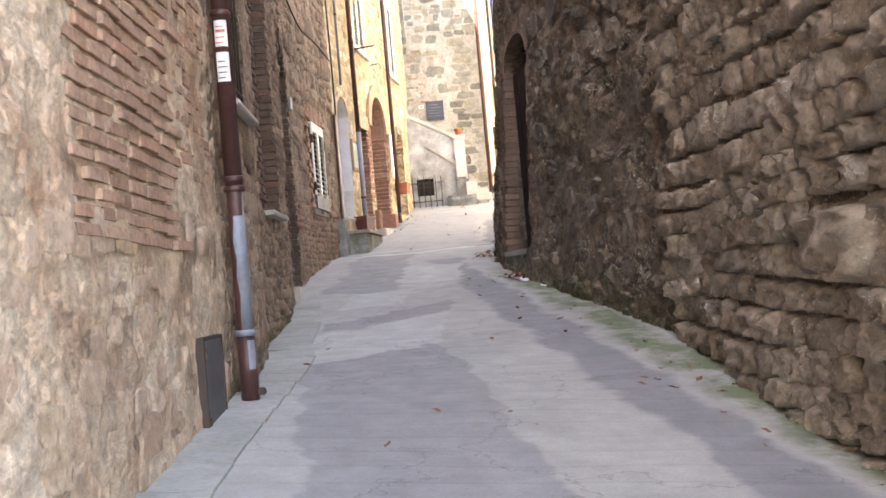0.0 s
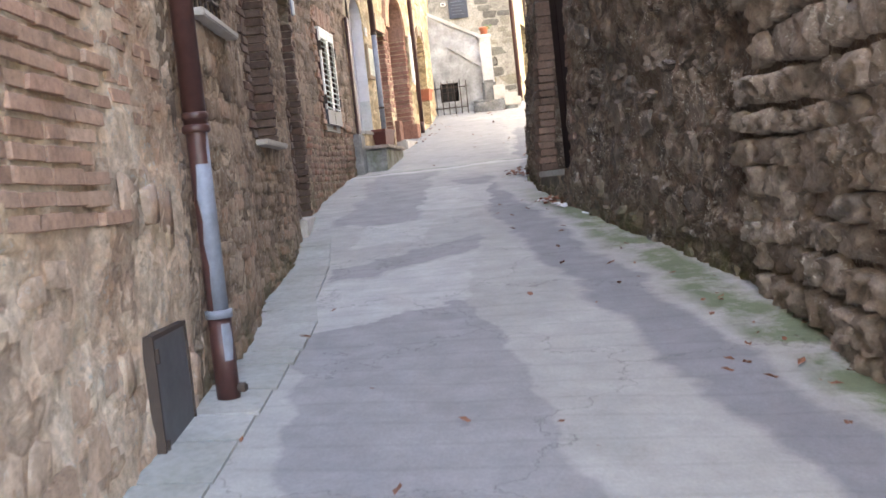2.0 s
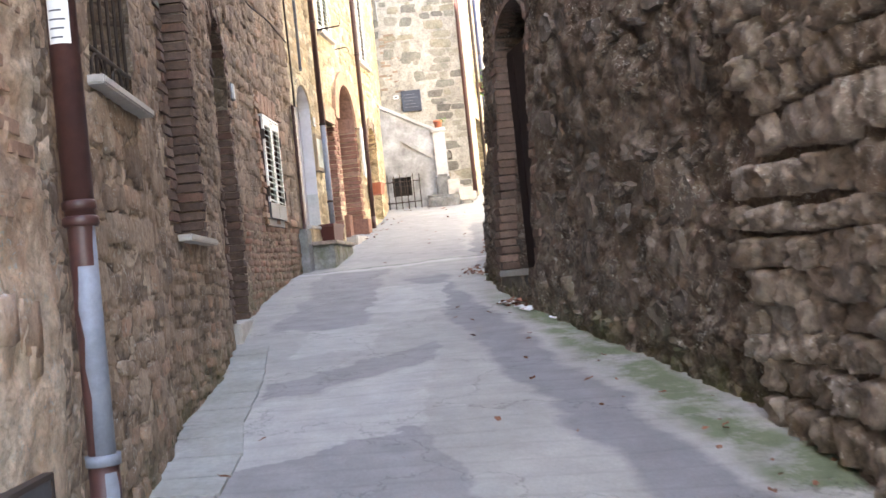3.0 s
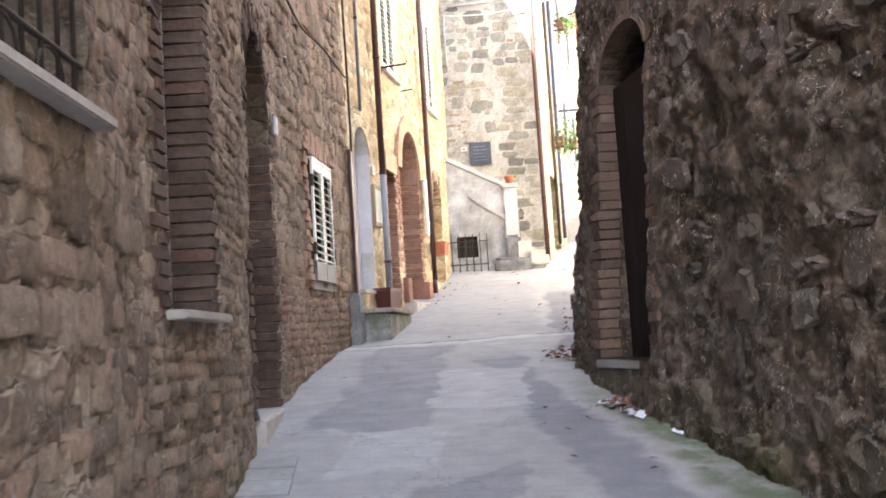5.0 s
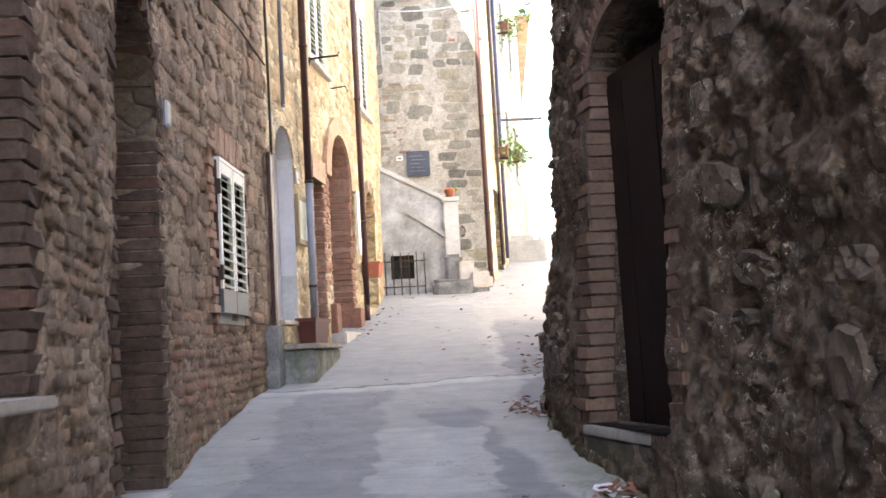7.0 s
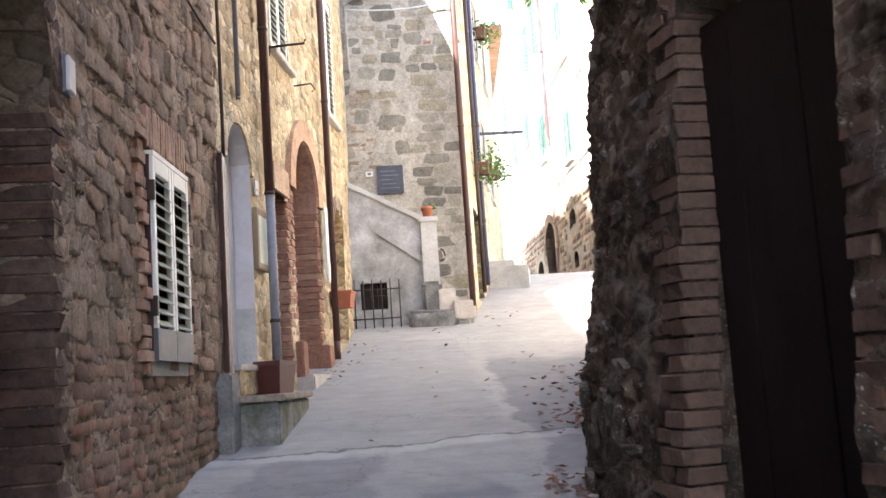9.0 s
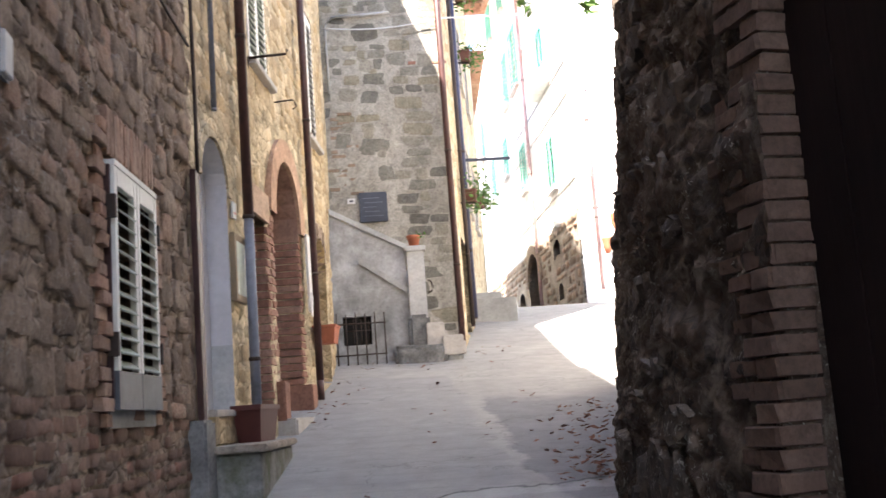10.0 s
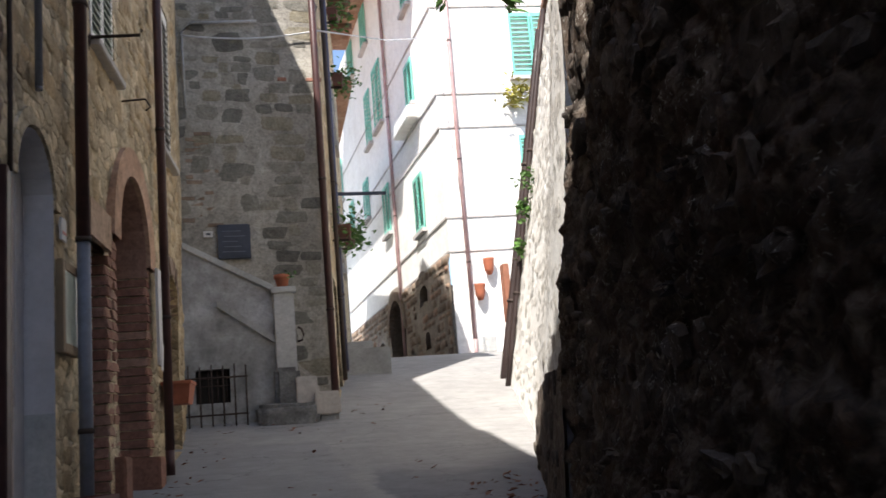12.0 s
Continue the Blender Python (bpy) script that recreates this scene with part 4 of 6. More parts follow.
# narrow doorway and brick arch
panel_in(L_AT, DOOR_3, DARK, house_y, "door", 0.0, "narrow doorway filled with a near-black sheet")
panel_in(L_AT, DOOR_4, DOOR_D, house_y, "arch_door", 0.0, "dark timber door under brick arch, blackened for shade")
panel_in(L_AT, DOOR_5, MORTAR_Y, house_y, "blocked_arch", 0.12, "blocked-up arch")
on_wall(L_AT, 18.5, 19.15, 4.45, 4.72, -0.05, 0.03, masonry("pink_render", [(0.4, 0.27, 0.18), (0.46, 0.32, 0.22), (0.5, 0.36, 0.26)]), house_y, "lintel", "pinkish rendered lintel")
for u0, u1 in ((19.2, 19.44), (20.6, 20.86)):
    on_wall(L_AT, u0, u1, 2.35, 2.95, -0.3, 0.09, MATS["brick_red", "object"], house_y, "plinth", "", 0.012)
on_wall(L_AT, 19.2, 20.9, 2.2, 2.6, -0.3, 0.2, SILL, house_y, "doorstep", "pale doorstep", 0.02)


def arch_ring(at, o, width, out, mat, parent, name, label=""):
    bm = bmesh.new()
    c, hw = (o["u0"] + o["u1"]) / 2, (o["u1"] - o["u0"]) / 2
    prev = None
    for k in range(17):
        a = math.pi * k / 16
        row = []
        for grow, dd in ((0, -0.1), (0, out), (width, out), (width, -0.1)):
            u, z = c - (hw + grow) * math.cos(a), o["top"] + (o["rise"] + grow) * math.sin(a)
            p, n = spot(at, u, z)
            row.append(bm.verts.new(p + n * dd))
        if prev:
            for i in range(4):
                bm.faces.new((prev[i], prev[(i + 1) % 4], row[(i + 1) % 4], row[i]))
        prev = row
    bmesh.ops.recalc_face_normals(bm, faces=bm.faces)
    return part(name, bm, mat, parent, label)


PINK = masonry("pink_brick_render", [(0.38, 0.22, 0.14), (0.46, 0.29, 0.19), (0.5, 0.34, 0.24)])
arch_ring(L_AT, DOOR_4, 0.24, 0.05, PINK, house_y, "arch_band", "pinkish rendered arch band")
arch_ring(L_AT, DOOR_2, 0.1, 0.03, MORTAR_Y, house_y, "arch_band", "tan rendered arch band")
board = thing("notice_board", "torn white paper notice board on brick pier", "sign", at=(LEFT_X(20.82), 20.82, 3.8))
on_wall(L_AT, 20.74, 20.9, 3.75, 4.62, 0.06, 0.085, WHITE_P, board, "board")
on_wall(L_AT, 20.76, 20.86, 3.7, 3.95, 0.09, 0.095, WHITE_P, board, "torn_sheet", tilt=0.2)
planter("planter_box", "red clay box planter hung on wall bracket", -0.86, 21.3, 3.42, 0.26, 0.34, 0.21, -8)

# upper windows of the ochre house
for o, col in ((WIN_UP, SHUT_G), (WIN_UP2, FRAME_G)):
    panel_in(L_AT, o, DARK, house_y, "window_back", -0.02)
    w = link("shutters", None, house_y, "closed louvred shutters")
    mid = (o["u0"] + o["u1"]) / 2
    louvre_leaf(L_AT, o["u0"] + 0.01, mid - 0.005, o["bottom"], o["top"], 0.0, SHUT_W, col, w, 20, 0.1)
    louvre_leaf(L_AT, mid + 0.005, o["u1"] - 0.01, o["bottom"], o["top"], 0.0, SHUT_W, col, w, 20, 0.1)
    sill_at(L_AT, o, house_y, 0.08, 0.08, 0.06)
rail = thing("iron_bar", "rusty iron washing-line bar on the wall", "iron bar", at=(LEFT_X(18.6), 18.6, 5.9))
p0 = frame_at(L_AT, 18.62, 5.93, 0.0).translation
part("bar", tube_bm([p0, p0 + Vector((0.36, 0.04, 0.04)), p0 + Vector((0.375, 0.04, 0.08))], 0.013, 8), IRON, rail)
part("bracket", tube_bm([p0 + Vector((0.0, 0, -0.1)), p0 + Vector((0.02, 0.0, 0.02))], 0.012, 6), IRON, rail)
hook = thing("iron_bar", "short rusty iron hook on the wall", "iron bar", at=(LEFT_X(19.5), 19.5, 5.5))
p0 = frame_at(L_AT, 19.75, 5.85, 0.0).translation
part("hook", tube_bm([p0, p0 + Vector((0.2, 0, 0.02)), p0 + Vector((0.24, 0, -0.05)), p0 + Vector((0.2, 0, -0.08))], 0.009, 6), IRON, hook)
cab = thing("wall_cable", "sagging black cable along the old wall", "cable", at=(LEFT_X(14), 14, 5.0))
pts = [frame_at(L_AT, u, 5.35 - (u - 12.8) * 0.03 + 0.05 * math.sin(u * 2.1), 0.06).translation for u in np.arange(13.2, 16.7, 0.25)]
part("cable", tube_bm(pts, 0.011, 6), IRON, cab)

# ---- right-hand door ----
rdoor = link("door", None, house_r, "dark vertical-board timber door in brick arch, blackened for shade")
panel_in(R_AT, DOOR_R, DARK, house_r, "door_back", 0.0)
hw = (DOOR_R["u1"] - DOOR_R["u0"]) / 5
for k in range(5):
    a = DOOR_R["u0"] + k * hw
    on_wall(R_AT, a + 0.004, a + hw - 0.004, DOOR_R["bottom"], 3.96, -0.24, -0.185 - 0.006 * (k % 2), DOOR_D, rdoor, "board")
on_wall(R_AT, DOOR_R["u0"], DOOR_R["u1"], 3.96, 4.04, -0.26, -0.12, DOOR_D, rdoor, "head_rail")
on_wall(R_AT, 12.05, 12.1, 2.75, 2.85, -0.19, -0.15, IRON, rdoor, "latch")
CEMENT_D = masonry("dark_brownish_cement", [(0.07, 0.062, 0.055), (0.1, 0.09, 0.08), (0.14, 0.125, 0.11)], moss=(0.12, -0.1, 0.3), bump=0.012)
rstep = thing("door_step", "grey stone doorstep below arched door", "step", at=(RIGHT_X(12.3), 12.3, 1.45))
# step body in a darker cement than the tread on top
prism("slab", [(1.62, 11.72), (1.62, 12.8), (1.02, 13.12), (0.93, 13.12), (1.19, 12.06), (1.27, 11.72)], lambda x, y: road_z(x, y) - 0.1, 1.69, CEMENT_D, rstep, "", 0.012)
prism("tread", [(1.62, 11.7), (1.62, 12.82), (1.0, 13.14), (0.915, 13.12), (1.175, 12.06), (1.255, 11.7)], lambda x, y: 1.692, 1.757, CEMENT, rstep, "", 0.01)
arch_ring(R_AT, DOOR_R, 0.05, 0.03, MATS["brick_d", "object"], house_r, "arch_band", "thin brick arch edge")

# ---- stair before the tower ----
stair = thing("outside_stair", "grey cement outside staircase with sloping parapet", "staircase", at=(0, 24.4, 3.3))
RUBBLE_C = masonry("patched_grey_render", [(0.17, 0.17, 0.166), (0.295, 0.295, 0.288), (0.44, 0.445, 0.45)], bump=0.012, patch=2.1, speckle=0.45)
CEMENT_S = masonry("stained_dark_cement", [(0.09, 0.09, 0.088), (0.145, 0.145, 0.14), (0.21, 0.21, 0.205)], bump=0.015, patch=2.2)
S_AT = flat_wall((-0.9, 24.05), (0.52, 24.05))


def stair_front():
    """Front of the stair: a sloping top edge, and a square opening low down."""
    us, zs = [0, 0.19, 0.4, 0.6, 0.8, 1.0, 1.15, 1.42], [2.9, 3.3, 3.57, 3.8, 3.98, 4.3, 4.6]
    bm = bmesh.new()
    top = lambda u: 5.56 - u * 0.535 if u < 1.16 else 4.85
    grid = {}
    for u in us:
        for k, z in enumerate(zs + [0]):
            zz = z if k < len(zs) else top(u)
            p = rough_point(S_AT, u, zz, 0.015)
            grid[u, k] = bm.verts.new(p)
    for a, c in zip(us, us[1:]):
        for k in range(len(zs)):
            if 0.18 < (a + c) / 2 < 0.61 and 2 <= k < 4:
                continue
            bm.faces.new((grid[a, k], grid[c, k], grid[c, k + 1], grid[a, k + 1]))
    for (ua, ka), (uc, kc) in (((0.19, 2), (0.19, 4)), ((0.6, 4), (0.6, 2)), ((0.19, 4), (0.6, 4)), ((0.6, 2), (0.19, 2))):
        a, c = grid[ua, ka], grid[uc, kc]
        bm.faces.new((a, c, bm.verts.new(c.co + Vector((0, 0.25, 0))), bm.verts.new(a.co + Vector((0, 0.25, 0)))))
    bmesh.ops.recalc_face_normals(bm, faces=bm.faces)
    return part("side_wall", bm, RUBBLE_C, stair, "patched grey rendered side wall")


stair_front()
on_wall(S_AT, 0.15, 0.65, 3.5, 4.05, -0.2, -0.16, DARK, stair, "opening_back")
for k in range(4):
    p = Vector((-0.9 + 0.23 + k * 0.11, 24.06, 0))
    part("opening_bar", tube_bm([(p.x, p.y + 0.05, 3.57), (p.x, p.y + 0.05, 3.98)], 0.008, 6), IRON, stair)
part("opening_bar", tube_bm([(-0.71, 24.11, 3.78), (-0.3, 24.11, 3.78)], 0.008, 6), IRON, stair)
# coping and pier
bm = bmesh.new()
cop = [(-0.92, 5.56), (0.27, 4.92)]
vs = [bm.verts.new((x, y, z + dz)) for (x, z) in cop for y in (24.0, 24.24) for dz in (-0.03, 0.06)]
for f in ((0, 1, 3, 2), (4, 6, 7, 5), (1, 5, 7, 3), (0, 2, 6, 4), (0, 4, 5, 1), (2, 3, 7, 6)):
    bm.faces.new([vs[i] for i in f])
bmesh.ops.recalc_face_normals(bm, faces=bm.faces)
bmesh.ops.bevel(bm, geom=bm.edges[:], offset=0.012, segments=2, affect="EDGES")
part("coping", bm, CEMENT_P, stair, "pale sloping coping")
bm = bmesh.new()
vs = [bm.verts.new((x, y, z + dz)) for (x, z) in ((-0.42, 4.78), (0.26, 4.3)) for y in (24.0, 24.1) for dz in (-0.05, 0.04)]
for f in ((0, 1, 3, 2), (4, 6, 7, 5), (1, 5, 7, 3), (0, 2, 6, 4), (0, 4, 5, 1), (2, 3, 7, 6)):
    bm.faces.new([vs[i] for i in f])
bmesh.ops.recalc_face_normals(bm, faces=bm.faces)
part("lower_band", bm, CEMENT, stair, "grey sloping cement band")
part("pier", box_bm((0.385, 24.08, 4.3), (0.25, 0.27, 1.16), bevel=0.012), CEMENT_P, stair, "pale cement pier")
part("pier_cap", box_bm((0.385, 24.07, 4.9), (0.31, 0.33, 0.08), bevel=0.012), CEMENT_P, stair)
part("pier_base", box_bm((0.38, 24.06, 3.58), (0.31, 0.36, 0.72), bevel=0.05), CEMENT_S, stair, "dark grey cement pier foot")


def rough_block(name, c, size, mat, label, amp=0.035):
    bm = box_bm(c, size, bevel=0.05)
    bmesh.ops.subdivide_edges(bm, edges=bm.edges[:], cuts=4, use_grid_fill=True)
    for v in bm.verts:
        v.co += noise.noise_vector(v.co * 5.0) * amp + noise.noise_vector(v.co * 14.0) * amp * 0.4
    return part(name, bm, mat, stair, label, True)


rough_block("base_rubble", (0.36, 23.98, 3.24), (0.74, 0.56, 0.52), CEMENT_S, "rough rubble footing")
part("step", box_bm((0.83, 24.1, 3.47), (0.3, 0.7, 0.28), bevel=0.015), SILL, stair, "worn pale step")
part("step", box_bm((0.6, 24.14, 3.6), (0.26, 0.6, 0.42), bevel=0.015), SILL, stair, "worn pale step")
rough_block("step_base", (0.83, 24.14, 3.3), (0.3, 0.66, 0.3), RUBBLE_C, "rubble below the step", 0.02)
for k in range(9):
    x1 = 1.08 - k * 0.26
    z1 = 3.55 + k * 0.17
    part("tread", box_bm(((x1 - 1.0) / 2 - 0.02, 24.6, z1 - 0.09), (x1 + 1.0, 0.68, 0.18), bevel=0.008), SILL if k < 3 else CEMENT, stair, "worn pale step" if k < 3 else "")
pts = [(0.56, 24.1, 4.45), (0.6, 24.08, 4.42), (0.62, 24.07, 4.35), (0.6, 24.08, 4.28), (0.55, 24.1, 4.27)]
part("handrail_end", tube_bm(pts, 0.014, 8), IRON, stair)
pot = thing("flower_pot", "small red clay pot on the pier cap", "flower pot", at=(0.39, 24.13, 4.94))
part("pot", tube_bm([(0.39, 24.13, 4.94), (0.39, 24.13, 5.07), (0.39, 24.13, 5.07), (0.39, 24.13, 5.12)], [0.065, 0.088, 0.1, 0.1], 14), TERRA, pot)
leaf_clump("plant", (0.47, 24.13, 5.1), 0.07, 26, pot, size=0.03)

grate = thing("iron_grate", "rusty iron railing before the cellar opening", "railing", at=(-0.5, 23.85, 3.3))
for k in range(7):
    x = -0.93 + k * 0.135
    part("bar", tube_bm([(x, 23.86, road_z(x, 23.86)), (x, 23.86, 4.0 + 0.02 * (k % 2))], 0.011, 6), IRON, grate)
for z in (3.42, 3.98 - 0.12):
    part("rail", tube_bm([(-0.95, 23.86, z), (-0.1, 23.86, z)], 0.012, 6), IRON, grate)
plaque = thing("wall_plaque", "dark square metal plaque with faint lettering on stone", "plaque", at=(-0.15, 24.94, 5.5))
on_wall(T_AT, 0.84, 1.27, 5.51, 5.98, 0.01, 0.055, SLATE, plaque, "plate", bevel=0.008)
for k in range(5):
    on_wall(T_AT, 0.9 + 0.02 * (k % 2), 1.2 - 0.05 * (k % 3), 5.6 + k * 0.07, 5.612 + k * 0.07, 0.055, 0.058, plain("worn_lettering", (0.12, 0.13, 0.15), 0.5), plaque, "print_bar")
plate3 = thing("wall_plate", "small white enamel plate on grey stone tower", "sign", at=(-0.5, 24.94, 5.8))
on_wall(T_AT, 0.66, 0.78, 5.82, 5.9, 0.01, 0.03, WHITE_P, plate3, "plate")
on_wall(T_AT, 0.69, 0.75, 5.845, 5.875, 0.03, 0.034, INK_K, plate3, "print_bar")

# ---- tower sides, pipes, cables, flower boxes ----
bm = bmesh.new()
for ring in (((-1.2, 25.0), (-6, 25.0)), ((-6, 25.0), (-6, 34)), ((-6, 34), (2.7, 34))):
    (xa, ya), (xb, yb) = ring
    bm.faces.new([bm.verts.new(p) for p in ((xa, ya, 2.8), (xb, yb, 2.8), (xb, yb, 12.4), (xa, ya, 12.4))])
part("rear_wall", bm, MORTAR_T, tower)
part("roof", box_bm((-2.1, 29.6, 12.75), (6.0, 9.4, 0.2)), ROOFT, tower)
part("upper_roof", box_bm((-0.6, 26.0, 13.55), (3.3, 2.2, 0.15)), ROOFT, tower)
# tiled eave over the far side wall
eave = link("eave", None, tower, "clay tile eave on timber rafters")
for k in range(14):
    m = frame_at(T2_AT, 0.4 + k * 0.6, 12.42, 0.1)
    part("rafter", box_bm((0, 0, 0), (0.09, 0.8, 0.1), m), timber("rafter_timber", (0.1, 0.06, 0.035), (0.18, 0.11, 0.07)), eave)
on_wall(T2_AT, 0.05, 9.1, 12.48, 12.56, -0.4, 0.4, ROOFT, eave, "tile_bed")
for k in range(40):
    m = frame_at(T2_AT, 0.2 + k * 0.22, 12.6, -0.1)
    part("tile", tube_bm([m @ Vector((0, -0.55, -0.05)), m @ Vector((0, 0.5, 0.08))], 0.09, 8), ROOFT, eave)
panel_in(T2_AT, DOOR_T2, DARK, tower, "garage_door", 0.0, "opening filled with a near-black sheet")
for k, (u, zlow, zhigh) in enumerate(((0.12, 3.55, 12.5), (1.25, 3.9, 10.5), (2.15, 4.1, 10.5))):
    p = frame_at(T2_AT, u, 0, 0.07 if k != 0 else 0.03).translation
    if k == 0:
        p = Vector((1.065, 24.79, 0))
    downpipe(p.x, p.y, zlow + 0.02, zlow, zhigh, (0.05, 0.035, 0.04)[k], PIPE_B, (PIPE_B, IRON, plain("dark_blue_pipe", (0.04, 0.045, 0.09), 0.4))[k], "dark downpipe at the tower corner" if k == 0 else "thin dark pipe on sunlit side wall", (zlow + 1.2, zlow + 3.0))
for u, z, n in ((1.5, 6.05, 130), (3.4, 9.2, 130), (2.9, 10.2, 110), (4.4, 6.5, 70)):
    p = frame_at(T2_AT, u, z, 0.2).translation
    fb = planter("flower_box", "clay flower box with trailing green plants on wall", p.x, p.y, z, 0.2, 0.42, 0.18, -14, 0, plain("dark_pot", (0.13, 0.06, 0.045), 0.8), "flower boxes on side wall")
    leaf_clump("plant", (p.x + 0.08, p.y, z + 0.24), 0.27, n + 60, fb, size=0.045, droop=0.35)
    part("bracket", box_bm((p.x - 0.1, p.y, z - 0.02), (0.3, 0.05, 0.03)), IRON, fb)
for u in (2.2, 4.0, 6.0):
    for z in (6.4, 9.0):
        w2 = link("window", None, tower)
        on_wall(T2_AT, u, u + 0.75, z, z + 1.3, -0.05, 0.012, DARK, w2, "pane")
        on_wall(T2_AT, u - 0.08, u + 0.83, z - 0.09, z, -0.05, 0.07, SILL, w2, "sill")
        on_wall(T2_AT, u - 0.07, u, z, z + 1.3, -0.05, 0.03, SILL, w2, "frame")
        on_wall(T2_AT, u + 0.75, u + 0.82, z, z + 1.3, -0.05, 0.03, SILL, w2, "frame")
blockm = thing("entry_steps", "grey concrete entry steps beside the house", "steps", at=(2.3, 28.8, 4.2))
for k, (a, c, h, o) in enumerate(((3.3, 4.5, 0.4, 0.78), (3.7, 4.5, 0.56, 0.5))):
    zb = road_z(2.3, 28.4)
    on_wall(T2_AT, a, c, zb - 0.3, zb + h, -0.1, o, CEMENT, blockm, "step", "", 0.02)
wire = thing("overhead_cable", "white cable strung across the tower front", "cable", at=(-0.5, 24.9, 8.6))
pts = [(-0.75 + 1.9 * k / 12, 24.9, 8.66 - 0.08 * math.sin(math.pi * k / 12) + 0.1 * k / 12) for k in range(13)]
part("cable", tube_bm(pts, 0.012, 6), plain("pale_cable", (0.5, 0.5, 0.5), 0.5), wire)
pts = [(1.15, 24.9, 8.76), (3.1, 29.5, 10.6), (5.2, 33.95, 12.6)]
part("cable", tube_bm(pts, 0.012, 6), plain("pale_cable_b", (0.6, 0.6, 0.6), 0.5), wire)
conduit = thing("wall_conduit", "grey conduit bent round the tower face", "conduit", at=(-0.7, 24.9, 8.0))
part("pipe", tube_bm([(-0.72, 24.92, 7.6), (-0.74, 24.92, 8.7), (-0.62, 24.92, 8.85), (0.3, 24.92, 8.9)], 0.022, 8), CEMENT, conduit)
bar = thing("iron_bar", "blue-grey iron bar jutting from the side wall", "iron bar", at=(1.8, 27.5, 7.2))
p = frame_at(T2_AT, 3.0, 7.15, 0.0).translation
part("bar", box_bm(p + Vector((0.45, 0, 0)), (0.9, 0.05, 0.05)), SLATE, bar)

# ---- white house details ----
STRING = plain("grey_string_course", (0.45, 0.42, 0.4), 0.7)
for at, length in ((W_AT, 9.2), (WL_AT, 24.0)):
    for z in (7.27, 8.08, 10.29, 11.14, 13.39):
        on_wall(at, 0.0, length, z, z + 0.045, 0.0, 0.03, STRING, white, "string_course")
for at, u, z, w, h in ((W_AT, 1.93, 11.55, 1.1, 1.65), (W_AT, 1.9, 8.6, 0.95, 1.45), (WL_AT, 20.85, 11.8, 0.9, 1.25), (WL_AT, 16.2, 12.75, 1.3, 2.0), (WL_AT, 20.9, 8.35, 1.0, 1.5), (WL_AT, 16.6, 9.25, 0.95, 1.5), (WL_AT, 13.3, 10.5, 0.95, 1.35),
                       (WL_AT, 14.6, 12.7, 0.9, 1.8), (WL_AT, 11.8, 16.0, 1.1, 1.3), (WL_AT, 21.1, 14.5, 0.85, 1.5), (WL_AT, 14.7, 16.0, 1.0, 1.4), (WL_AT, 10.2, 10.4, 0.9, 1.5), (WL_AT, 8.0, 12.5, 0.9, 1.6)):
    sh = link("window", None, white, "closed turquoise-green louvred shutters")
    louvre_leaf(at, u, u + w / 2 - 0.01, z, z + h, 0.06, GREEN_P, GREEN_P, sh, 12, 0.12)
    louvre_leaf(at, u + w / 2 + 0.01, u + w, z, z + h, 0.06, GREEN_P, GREEN_P, sh, 12, 0.12)
    on_wall(at, u - 0.1, u + w + 0.1, z - 0.1, z - 0.01, 0.0, 0.14, STRING, sh, "sill")
on_wall(WL_AT, 20.2, 22.2, 11.2, 11.55, 0.0, 0.35, PALE_R, white, "balcony_box", "pale window ledge box", 0.03)
for at, u in ((W_AT, 0.4), (WL_AT, 18.4)):
    p = frame_at(at, u, 0, 0.07).translation
    downpipe(p.x, p.y, 5.2, 4.6, 17.4, 0.05, plain("pink_pipe", (0.42, 0.27, 0.26), 0.5), plain("pink_pipe_b", (0.42, 0.27, 0.26), 0.5), "pinkish downpipe on white house front", (7.0, 9.5, 12.5))
for u, z in ((0.6, 6.08), (0.86, 6.67)):
    p = frame_at(W_AT, u, z, 0.16).translation
    tp = thing("wall_pot", "round clay pot hung on white wall", "flower pot", at=p)
    part("pot", tube_bm([p + Vector((0, 0, 0)), p + Vector((0, 0, 0.12)), p + Vector((0, 0, 0.34)), p + Vector((0, 0, 0.38))], [0.06, 0.11, 0.13, 0.14], 14), TERRA, tp)
    part("hook", tube_bm([p + Vector((0, 0.2, 0.3)), p + Vector((0, 0.1, 0.3))], 0.01, 6), IRON, tp)
on_wall(W_AT, 0.45, 0.9, 4.9, 5.25, 0.0, 0.04, CEMENT_P, white, "panel", "pale grey panel")
wp = thing("window_plant", "yellowish flowering plant on window sill", "plant", at=frame_at(W_AT, 1.95, 10.9, 0.25).translation)
leaf_clump("leaves", frame_at(W_AT, 1.95, 10.95, 0.25).translation, 0.4, 160, wp, plain("yellow_leaf", (0.3, 0.27, 0.05), 0.6), 0.08)

# stone plinth with arches along the white house's far side
PL_AT = flat_wall((4.94, 58.0), (5.09, 33.98))
ARCHES = [hole(16.4, 18.6, 4.6, 6.2, 0.95, 1.6), hole(20.7, 21.6, 6.45, 6.75, 0.2, 0.7), hole(14.4, 15.5, 4.6, 5.8, 0.4, 1.0), hole(21.0, 21.6, 5.3, 5.55, 0.2, 0.6)]
MORTAR_W = masonry("warm_plinth_stone", [(0.22, 0.175, 0.135), (0.3, 0.25, 0.2), (0.36, 0.3, 0.25)], bump=0.02)
wall_sheet("plinth_wall", PL_AT, 0.0, 24.0, 4.0, 7.2, ARCHES, MORTAR_W, white, 0.03, 0.2, 7.2)
# near-black sheets paint the shade inside the arches
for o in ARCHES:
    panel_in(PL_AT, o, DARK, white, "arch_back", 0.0)
